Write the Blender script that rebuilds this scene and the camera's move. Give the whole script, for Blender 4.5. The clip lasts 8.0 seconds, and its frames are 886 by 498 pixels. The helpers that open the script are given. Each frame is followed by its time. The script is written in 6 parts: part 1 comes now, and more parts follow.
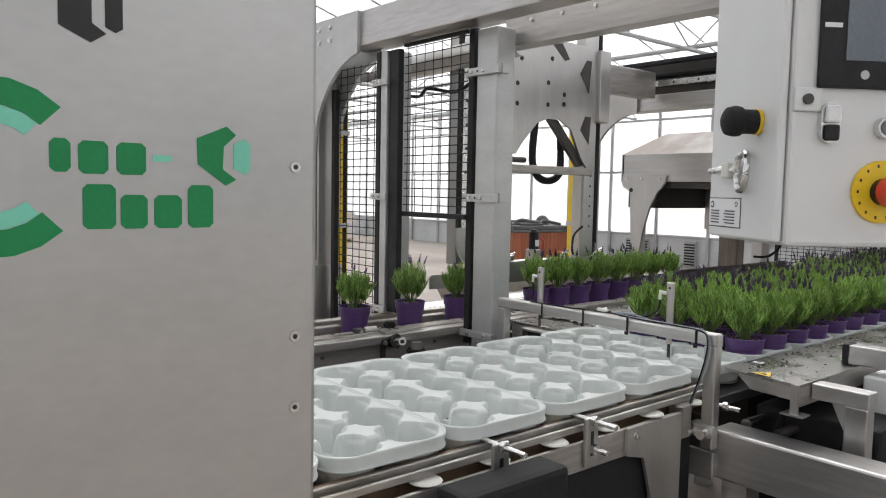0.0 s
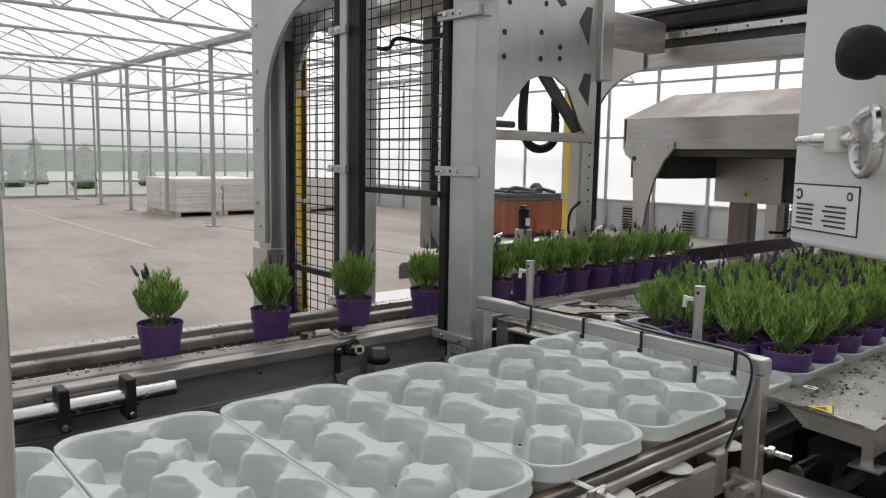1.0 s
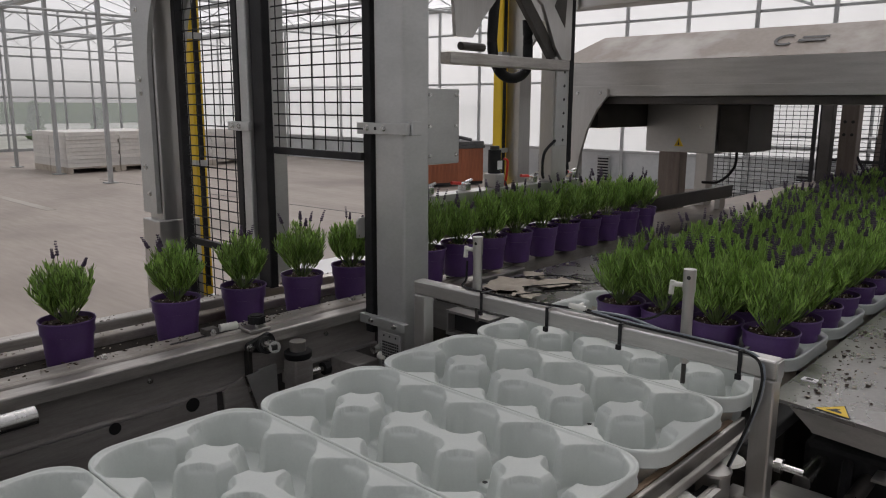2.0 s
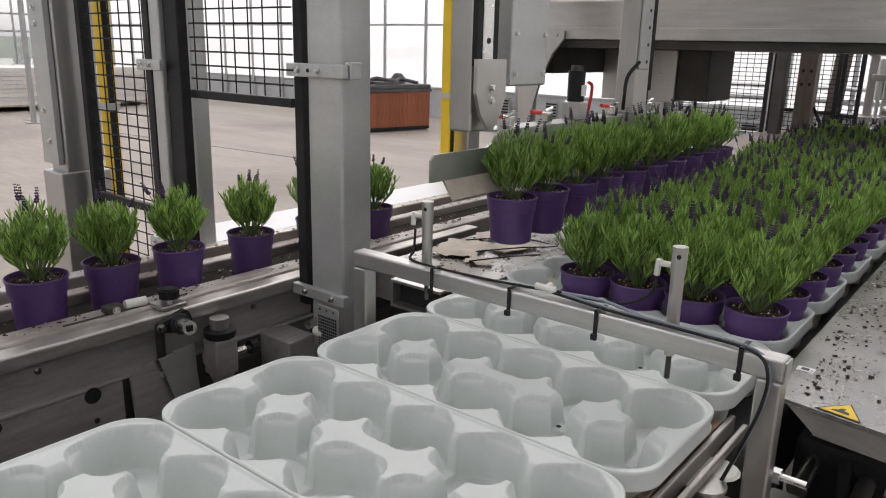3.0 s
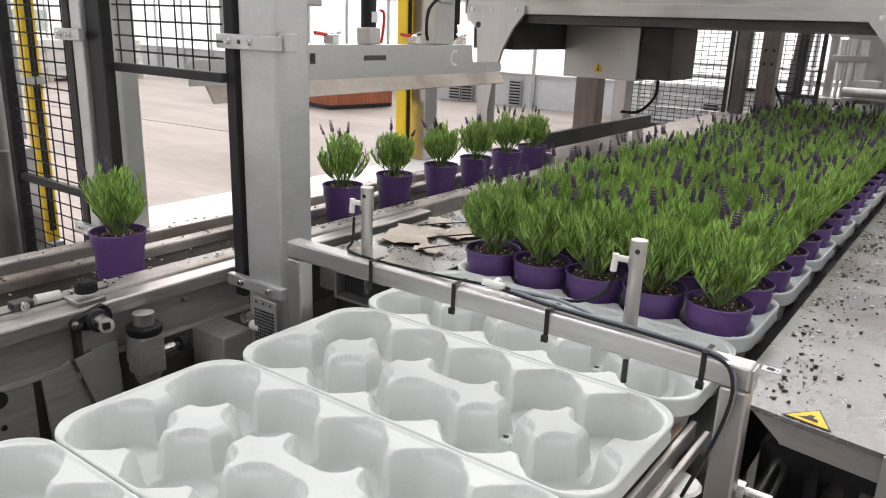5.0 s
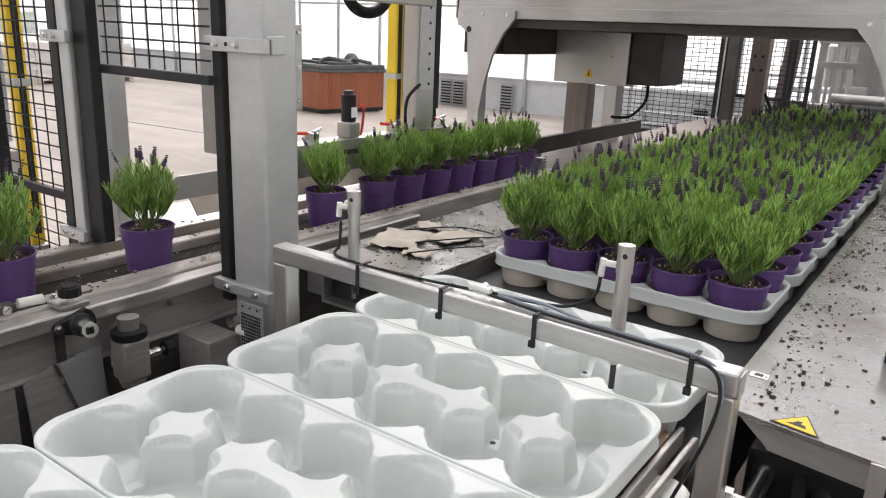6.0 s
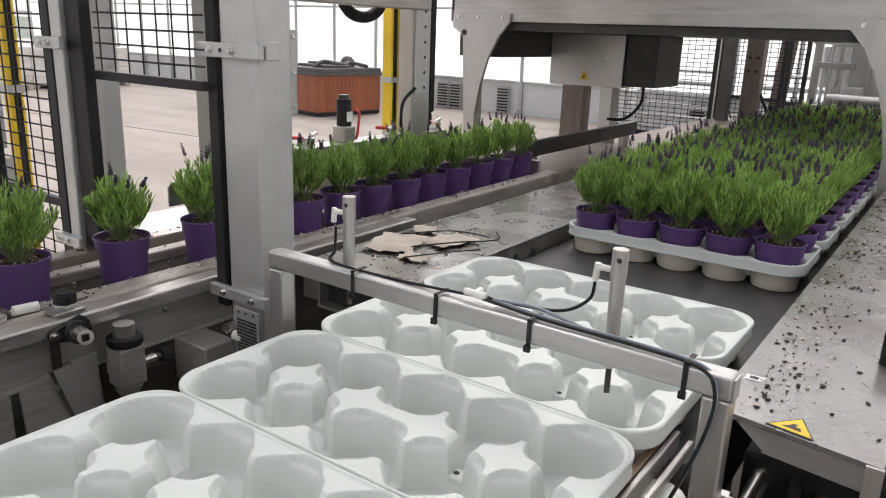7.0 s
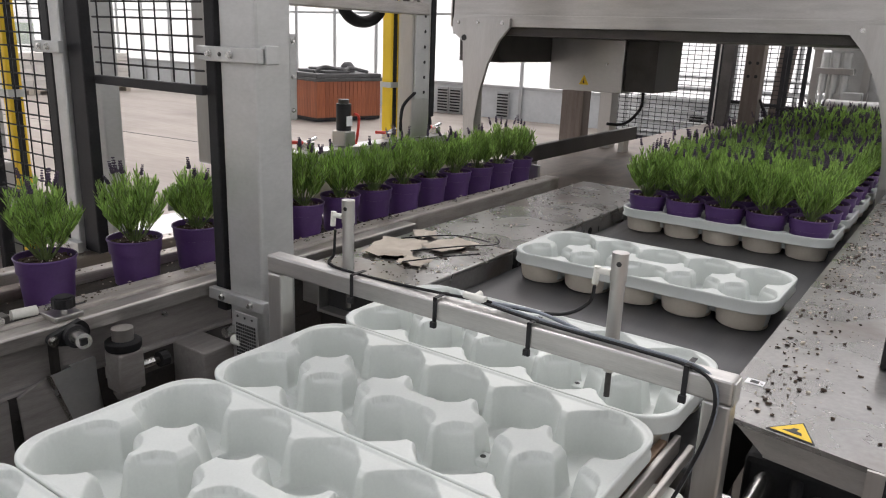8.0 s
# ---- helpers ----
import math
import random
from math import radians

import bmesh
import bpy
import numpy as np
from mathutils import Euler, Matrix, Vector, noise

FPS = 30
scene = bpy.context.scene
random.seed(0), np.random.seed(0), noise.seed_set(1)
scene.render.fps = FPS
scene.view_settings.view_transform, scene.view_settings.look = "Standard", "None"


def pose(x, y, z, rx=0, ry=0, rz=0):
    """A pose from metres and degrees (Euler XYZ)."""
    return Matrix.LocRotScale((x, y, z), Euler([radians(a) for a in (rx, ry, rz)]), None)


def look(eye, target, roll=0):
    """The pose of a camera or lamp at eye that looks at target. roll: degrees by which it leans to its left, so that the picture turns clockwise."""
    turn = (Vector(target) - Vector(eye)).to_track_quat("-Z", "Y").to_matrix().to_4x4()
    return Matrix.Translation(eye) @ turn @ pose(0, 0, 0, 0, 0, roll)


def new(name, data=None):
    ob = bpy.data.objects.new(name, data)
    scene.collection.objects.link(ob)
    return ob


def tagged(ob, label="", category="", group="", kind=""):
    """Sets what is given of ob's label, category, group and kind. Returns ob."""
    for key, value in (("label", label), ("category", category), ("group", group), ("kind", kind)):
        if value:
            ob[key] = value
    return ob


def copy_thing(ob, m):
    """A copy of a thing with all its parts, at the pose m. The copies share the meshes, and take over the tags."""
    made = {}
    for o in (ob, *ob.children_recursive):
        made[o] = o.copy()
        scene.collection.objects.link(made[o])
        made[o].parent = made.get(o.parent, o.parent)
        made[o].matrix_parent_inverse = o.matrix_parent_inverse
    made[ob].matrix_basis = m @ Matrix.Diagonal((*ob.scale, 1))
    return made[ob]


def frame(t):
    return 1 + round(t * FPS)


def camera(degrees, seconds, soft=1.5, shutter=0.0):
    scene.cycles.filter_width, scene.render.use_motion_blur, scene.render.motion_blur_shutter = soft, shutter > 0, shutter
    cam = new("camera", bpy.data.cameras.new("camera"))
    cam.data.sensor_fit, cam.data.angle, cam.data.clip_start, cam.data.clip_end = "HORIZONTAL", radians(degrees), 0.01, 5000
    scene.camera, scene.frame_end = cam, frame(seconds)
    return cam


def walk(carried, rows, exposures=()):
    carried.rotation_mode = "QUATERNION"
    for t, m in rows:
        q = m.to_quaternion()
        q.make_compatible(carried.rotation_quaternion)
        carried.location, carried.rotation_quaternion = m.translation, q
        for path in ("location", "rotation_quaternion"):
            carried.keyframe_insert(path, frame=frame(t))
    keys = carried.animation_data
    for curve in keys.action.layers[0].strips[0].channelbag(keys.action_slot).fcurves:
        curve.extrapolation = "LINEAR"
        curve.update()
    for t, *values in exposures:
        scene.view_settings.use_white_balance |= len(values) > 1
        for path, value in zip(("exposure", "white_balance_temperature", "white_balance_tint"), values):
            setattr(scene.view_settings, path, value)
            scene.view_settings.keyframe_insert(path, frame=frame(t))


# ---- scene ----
cam = camera(61.2, 8.0, soft=1.1)

PATH = [
    (0, (1.239, -1.558, 1.314), (-0.289, -0.277, 1.162), 1.1),
    (0.5, (1.103, -1.41, 1.324), (-0.412, -0.121, 1.114), 0.2),
    (1, (0.937, -1.214, 1.332), (-0.574, 0.074, 1.09), 1.0),
    (1.5, (0.836, -1.116, 1.345), (-0.666, 0.169, 1.04), 1.8),
    (2, (0.687, -1.039, 1.349), (-0.651, 0.399, 0.972), 0.3),
    (3.5, (0.524, -0.823, 1.341), (-0.657, 0.694, 0.79), 1.6),
    (4, (0.51, -0.792, 1.338), (-0.642, 0.742, 0.772), 1.7),
    (4.5, (0.512, -0.779, 1.339), (-0.624, 0.762, 0.761), 1.9),
    (5, (0.507, -0.777, 1.337), (-0.614, 0.777, 0.765), 2.1),
    (6.5, (0.508, -0.765, 1.335), (-0.593, 0.81, 0.778), 2.4),
    (7, (0.51, -0.765, 1.339), (-0.591, 0.81, 0.785), 2.1),
    (7.5, (0.511, -0.765, 1.338), (-0.596, 0.81, 0.794), 2.2),
    (8, (0.51, -0.763, 1.336), (-0.594, 0.815, 0.796), 2.1),
]
walk(cam, [(t, look(eye, target, roll)) for t, eye, target, roll in PATH],
     exposures=[(t, e, 6400 if t < 1.2 else 6500, 12 if t < 1.2 else 15) for t, e in ((0, 0.45), (0.5, 0.38), (1.0, 0.10), (1.5, -0.2), (2.0, -0.45), (2.3, -0.36), (3.3, 0.55), (4.0, 0.77), (4.5, 0.83), (5.2, 0.9), (6.3, 0.82), (7.0, 0.66), (7.5, 0.58), (8.0, 0.5))])

# ---- world, sun, exposure ----
world = bpy.data.worlds.new("overcast")
scene.world = world
world.use_nodes = True
wn, wl = world.node_tree.nodes, world.node_tree.links
wn.clear()
sky = wn.new("ShaderNodeTexSky")
sky.sky_type, sky.sun_disc = "NISHITA", False
sky.sun_elevation, sky.sun_rotation = radians(43), radians(325)
sky.air_density, sky.dust_density, sky.ozone_density = 1.0, 3.0, 1.0
grey = wn.new("ShaderNodeHueSaturation")
grey.inputs["Saturation"].default_value = 0.12
back = wn.new("ShaderNodeBackground")
back.inputs["Strength"].default_value = 0.15
wout = wn.new("ShaderNodeOutputWorld")
wl.new(sky.outputs[0], grey.inputs["Color"])
wl.new(grey.outputs[0], back.inputs["Color"])
wl.new(back.outputs[0], wout.inputs["Surface"])

sun_data = bpy.data.lights.new("sun", "SUN")
sun_data.energy, sun_data.angle, sun_data.color = 1.35, radians(55), (1.0, 0.97, 0.93)
sun = new("sun", sun_data)
sun.matrix_world = look((-9, 13, 15), (0, 0, 0))


# ---- materials ----
def ramp(nt, fac, stops):
    r = nt.nodes.new("ShaderNodeValToRGB")
    while len(r.color_ramp.elements) < len(stops):
        r.color_ramp.elements.new(0.5)
    for e, (p, c) in zip(r.color_ramp.elements, stops):
        e.position, e.color = p, (*c, 1)
    nt.links.new(fac, r.inputs[0])
    return r.outputs[0]


def mat(name, a, b, rough=0.5, metal=0.0, scale=20.0, stretch=(1, 1, 1), bump=0.1, fine=200.0, vary=0.0, rough_vary=0.1, coat=0.0, stains=0.0, stain=(0.2, 0.17, 0.14)):
    """Principled material: colours a to b by broad and fine noise, with relief, uneven gloss and optional stains."""
    m = bpy.data.materials.new(name)
    m.use_nodes = True
    nt = m.node_tree
    n, l = nt.nodes, nt.links
    p = n["Principled BSDF"]
    tc = n.new("ShaderNodeTexCoord")
    mp = n.new("ShaderNodeMapping")
    mp.inputs["Scale"].default_value = stretch
    l.new(tc.outputs["Object"], mp.inputs[0])
    broad = n.new("ShaderNodeTexNoise")
    broad.inputs["Scale"].default_value, broad.inputs["Detail"].default_value = scale, 5
    grain = n.new("ShaderNodeTexNoise")
    grain.inputs["Scale"].default_value, grain.inputs["Detail"].default_value = fine, 3
    l.new(mp.outputs[0], broad.inputs["Vector"])
    l.new(mp.outputs[0], grain.inputs["Vector"])
    mixf = n.new("ShaderNodeMath")
    mixf.operation = "MULTIPLY_ADD"
    mixf.inputs[1].default_value = 0.35
    half = n.new("ShaderNodeMath")
    half.operation = "MULTIPLY"
    half.inputs[1].default_value = 0.65
    l.new(broad.outputs["Fac"], half.inputs[0])
    l.new(grain.outputs["Fac"], mixf.inputs[0])
    l.new(half.outputs[0], mixf.inputs[2])
    col = ramp(nt, mixf.outputs[0], [(0.3, a), (0.7, b)])
    if vary:
        oi = n.new("ShaderNodeObjectInfo")
        hs = n.new("ShaderNodeHueSaturation")
        mr = n.new("ShaderNodeMapRange")
        mr.inputs["To Min"].default_value, mr.inputs["To Max"].default_value = 1 - vary, 1 + vary
        l.new(oi.outputs["Random"], mr.inputs[0])
        l.new(mr.outputs[0], hs.inputs["Value"])
        l.new(col, hs.inputs["Color"])
        col = hs.outputs[0]
    if stains:
        sn = n.new("ShaderNodeTexNoise")
        sn.inputs["Scale"].default_value, sn.inputs["Detail"].default_value = scale * 0.5, 8
        l.new(tc.outputs["Object"], sn.inputs["Vector"])
        sf = ramp(nt, sn.outputs["Fac"], [(0.52, (0, 0, 0)), (0.68, (stains, stains, stains))])
        mx = n.new("ShaderNodeMix")
        mx.data_type = "RGBA"
        l.new(sf, mx.inputs["Factor"])
        l.new(col, mx.inputs["A"])
        mx.inputs["B"].default_value = (*stain, 1)
        col = mx.outputs["Result"]
    l.new(col, p.inputs["Base Color"])
    rr = n.new("ShaderNodeMapRange")
    rr.inputs["To Min"].default_value, rr.inputs["To Max"].default_value = max(0.02, rough - rough_vary), min(1, rough + rough_vary)
    l.new(broad.outputs["Fac"], rr.inputs[0])
    l.new(rr.outputs[0], p.inputs["Roughness"])
    p.inputs["Metallic"].default_value = metal
    p.inputs["Coat Weight"].default_value = coat
    if bump:
        bp = n.new("ShaderNodeBump")
        bp.inputs["Strength"].default_value, bp.inputs["Distance"].default_value = bump, 0.003
        l.new(mixf.outputs[0], bp.inputs["Height"])
        l.new(bp.outputs[0], p.inputs["Normal"])
    return m


STEEL = mat("brushed_steel", (0.45, 0.442, 0.425), (0.55, 0.541, 0.523), 0.33, 0.9, 6, (4, 4, 0.6), 0.03, 60, stains=0.25, stain=(0.30, 0.27, 0.23))
STEEL_X = mat("brushed_steel_long", (0.42, 0.41, 0.40), (0.60, 0.59, 0.57), 0.36, 0.9, 6, (1.5, 14, 14), 0.04, 60, stains=0.2, stain=(0.30, 0.27, 0.23))
STEEL_Y = mat("worn_steel_rail", (0.34, 0.32, 0.30), (0.56, 0.54, 0.51), 0.42, 0.85, 7, (14, 1.5, 14), 0.06, 60, stains=0.6, stain=(0.27, 0.22, 0.17))
GALV = mat("galvanised_post", (0.46, 0.47, 0.46), (0.58, 0.585, 0.575), 0.42, 0.65, 9, (1, 1, 2), 0.05, 90, stains=0.2, stain=(0.38, 0.37, 0.35))
SHEET = mat("sheet_steel_cover", (0.44, 0.437, 0.425), (0.52, 0.515, 0.50), 0.34, 0.8, 2.5, (1, 1, 2.2), 0.03, 40, rough_vary=0.06, stains=0.10, stain=(0.38, 0.37, 0.35))
DIRTY = mat("dirty_table_steel", (0.27, 0.265, 0.255), (0.43, 0.425, 0.41), 0.28, 0.85, 9, (1, 1, 1), 0.04, 120, stains=0.7, stain=(0.15, 0.12, 0.095))
RAILDIRT = mat("soil_stained_rail", (0.27, 0.245, 0.22), (0.50, 0.47, 0.43), 0.6, 0.5, 9, (6, 1, 6), 0.2, 90, stains=0.9, stain=(0.12, 0.09, 0.07))
SOILBELT = mat("soil_covered_belt", (0.010, 0.009, 0.008), (0.035, 0.028, 0.022), 0.95, 0.0, 30, bump=0.8, fine=220)
SOILBELT.node_tree.nodes["Principled BSDF"].inputs["Specular IOR Level"].default_value = 0.15
# Dark steel; its tone also stands for shade under conveyors and hood.
DARKSTEEL = mat("dark_and_shaded_steel", (0.040, 0.037, 0.034), (0.10, 0.094, 0.087), 0.5, 0.5, 10, bump=0.08, stains=0.5, stain=(0.07, 0.06, 0.05))
BLACK = mat("black_coated_metal", (0.012, 0.012, 0.013), (0.03, 0.03, 0.032), 0.45, 0.0, 20)
# Also the black of the sheets that stand for shade under the machine.
RUBBER = mat("black_rubber_and_shade", (0.01, 0.01, 0.011), (0.025, 0.025, 0.026), 0.65, 0.0, 40)
BELT = mat("black_conveyor_belt", (0.018, 0.019, 0.021), (0.085, 0.085, 0.087), 0.38, 0.0, 5, (16, 0.7, 1), 0.05, 120, rough_vary=0.15, stains=0.4, stain=(0.10, 0.09, 0.085))
for _m in (BLACK, RUBBER):
    _m.node_tree.nodes["Principled BSDF"].inputs["Specular IOR Level"].default_value = 0.22
TRAY = mat("moulded_grey_plastic", (0.555, 0.59, 0.565), (0.635, 0.668, 0.64), 0.5, 0.0, 14, bump=0.03, fine=300, vary=0.03, rough_vary=0.06)
# Tray plastic with a cream tint for light passing through and brown reflection.
CUP = mat("moulded_cup_warm_light", (0.60, 0.55, 0.46), (0.70, 0.65, 0.56), 0.5, 0.0, 14, bump=0.03)
POT = mat("purple_plastic", (0.075, 0.034, 0.13), (0.105, 0.052, 0.18), 0.4, 0.0, 25, bump=0.05, vary=0.12, stains=0.3, stain=(0.05, 0.035, 0.06))
SOIL = mat("potting_soil", (0.014, 0.009, 0.006), (0.075, 0.048, 0.030), 0.95, 0.0, 120, bump=1.0, fine=500)
LEAF = mat("lavender_leaf", (0.125, 0.245, 0.047), (0.32, 0.465, 0.125), 0.42, 0.0, 16, bump=0.0, vary=0.15)
_n, _l = LEAF.node_tree.nodes, LEAF.node_tree.links
_g, _h, _r = _n.new("ShaderNodeNewGeometry"), _n.new("ShaderNodeHueSaturation"), _n.new("ShaderNodeMapRange")
_r.inputs["To Min"].default_value, _r.inputs["To Max"].default_value = 0.30, 1.75
_l.new(_g.outputs["Random Per Island"], _r.inputs[0])
_l.new(_r.outputs[0], _h.inputs["Value"])
_p = _n["Principled BSDF"].inputs["Base Color"]
_l.new(_p.links[0].from_socket, _h.inputs["Color"])
_l.new(_h.outputs[0], _p)
_t, _m = _n.new("ShaderNodeBsdfTranslucent"), _n.new("ShaderNodeMixShader")
_t.inputs[0].default_value = (0.26, 0.42, 0.08, 1)
_m.inputs[0].default_value = 0.22
_l.new(_n["Principled BSDF"].outputs[0], _m.inputs[1])
_l.new(_t.outputs[0], _m.inputs[2])
_l.new(_m.outputs[0], _n["Material Output"].inputs["Surface"])
STEM = mat("lavender_stem", (0.10, 0.16, 0.05), (0.17, 0.22, 0.08), 0.6, 0.0, 30, bump=0.0)
BUD = mat("lavender_bud", (0.028, 0.021, 0.036), (0.090, 0.062, 0.110), 0.75, 0.0, 60, bump=0.1, vary=0.3)
WHITE = mat("white_powder_coat", (0.66, 0.67, 0.66), (0.73, 0.74, 0.73), 0.4, 0.0, 8, bump=0.04, fine=400)
GREYPLASTIC = mat("grey_plastic", (0.40, 0.41, 0.40), (0.5, 0.51, 0.5), 0.5, 0.0, 20)
PALEPLASTIC = mat("pale_plastic", (0.62, 0.62, 0.56), (0.75, 0.75, 0.70), 0.4, 0.0, 20)
CHROME = mat("zinc_bolt", (0.6, 0.6, 0.58), (0.75, 0.74, 0.72), 0.25, 1.0, 40, bump=0.02)
YELLOW = mat("yellow_coating", (0.76, 0.50, 0.012), (0.86, 0.60, 0.03), 0.45, 0.0, 10)
RED = mat("red_plastic", (0.55, 0.03, 0.02), (0.68, 0.06, 0.04), 0.4, 0.0, 20)
GREEN = mat("green_print", (0.0, 0.17, 0.05), (0.0, 0.24, 0.07), 0.5, 0.0, 5, bump=0.0)
MINT = mat("mint_print", (0.16, 0.55, 0.40), (0.20, 0.62, 0.46), 0.5, 0.0, 5, bump=0.0)
INK = mat("black_print", (0.01, 0.01, 0.01), (0.02, 0.02, 0.02), 0.5, 0.0, 5, bump=0.0)
PAPER = mat("white_label", (0.72, 0.73, 0.73), (0.8, 0.8, 0.8), 0.55, 0.0, 8, bump=0.0)
SCREEN = mat("dark_display_glass", (0.10, 0.12, 0.14), (0.16, 0.18, 0.21), 0.12, 0.0, 8, bump=0.0)
CONCRETE = mat("concrete_floor", (0.27, 0.235, 0.20), (0.42, 0.37, 0.325), 0.75, 0.0, 0.9, (0.25, 1.5, 1), 0.15, 12, stains=0.55, stain=(0.19, 0.16, 0.135))
# Outside ground, made pale so that it bounces more light onto the walls.
EARTH = mat("light_bouncing_gravel_and_grass", (0.30, 0.32, 0.26), (0.48, 0.48, 0.44), 0.9, 0.0, 0.4, bump=0.2, fine=8)
WOOD = mat("red_cedar_cladding", (0.20, 0.055, 0.022), (0.36, 0.11, 0.045), 0.45, 0.0, 5, (6, 6, 0.8), 0.15, 60, vary=0.12)
TARP = mat("dark_grey_cover", (0.05, 0.05, 0.05), (0.11, 0.11, 0.11), 0.6, 0.0, 5, bump=0.6, fine=30)
WRAP = mat("pale_wrapped_blocks", (0.62, 0.59, 0.55), (0.78, 0.76, 0.72), 0.5, 0.0, 3, bump=0.3, fine=20, vary=0.1)
FRAME = mat("aluminium_frame", (0.34, 0.35, 0.35), (0.48, 0.49, 0.49), 0.5, 0.5, 3, bump=0.02)
PLINTH = mat("pale_grey_sheet", (0.46, 0.48, 0.49), (0.60, 0.62, 0.62), 0.45, 0.2, 2, bump=0.05, fine=20)
HEDGE = mat("far_foliage", (0.09, 0.16, 0.07), (0.22, 0.32, 0.15), 0.9, 0.0, 1.2, bump=0.5, fine=5)
PAPERTRASH = mat("soiled_paper", (0.42, 0.36, 0.29), (0.60, 0.55, 0.47), 0.8, 0.0, 9, bump=0.4, fine=60, stains=0.6, stain=(0.2, 0.15, 0.11))
RUSTY = mat("soiled_brown_steel", (0.10, 0.08, 0.065), (0.22, 0.18, 0.15), 0.6, 0.4, 8, (6, 1, 1), 0.1, 60, stains=0.6, stain=(0.07, 0.055, 0.045))
COPPER = mat("brown_slide_strip", (0.15, 0.09, 0.055), (0.30, 0.21, 0.14), 0.35, 0.3, 6, (1, 4, 1), 0.05)
HOSE = mat("blue_grey_hose", (0.16, 0.19, 0.22), (0.26, 0.29, 0.33), 0.35, 0.0, 20)


def glassy(name, tint, clear, rough=0.4):
    """A thin pane: partly clear, partly milky, lit through from outside."""
    m = bpy.data.materials.new(name)
    m.use_nodes = True
    nt = m.node_tree
    n, l = nt.nodes, nt.links
    n.clear()
    tr, tl, df, out = (n.new(k) for k in ("ShaderNodeBsdfTransparent", "ShaderNodeBsdfTranslucent", "ShaderNodeBsdfDiffuse", "ShaderNodeOutputMaterial"))
    m1, m2 = n.new("ShaderNodeMixShader"), n.new("ShaderNodeMixShader")
    no = n.new("ShaderNodeTexNoise")
    no.inputs["Scale"].default_value, no.inputs["Detail"].default_value = 0.8, 4
    tc = n.new("ShaderNodeTexCoord")
    l.new(tc.outputs["Object"], no.inputs["Vector"])
    c = ramp(nt, no.outputs["Fac"], [(0.3, tuple(v * 0.93 for v in tint)), (0.7, tint)])
    l.new(c, tl.inputs[0])
    l.new(c, df.inputs[0])
    m1.inputs[0].default_value = 0.12
    l.new(tl.outputs[0], m1.inputs[1])
    l.new(df.outputs[0], m1.inputs[2])
    m2.inputs[0].default_value = clear
    l.new(m1.outputs[0], m2.inputs[1])
    l.new(tr.outputs[0], m2.inputs[2])
    l.new(m2.outputs[0], out.inputs["Surface"])
    return m


FILM = glassy("white_plastic_film", (0.98, 0.98, 0.985), 0.42)
PANE = glassy("greenhouse_glass", (0.95, 0.97, 0.98), 0.82)
# Roof panes: the milky share lays a white haze over the sky.
ROOFGLASS = glassy("sky_whitening_roof_glass", (0.95, 0.96, 0.97), 0.6)


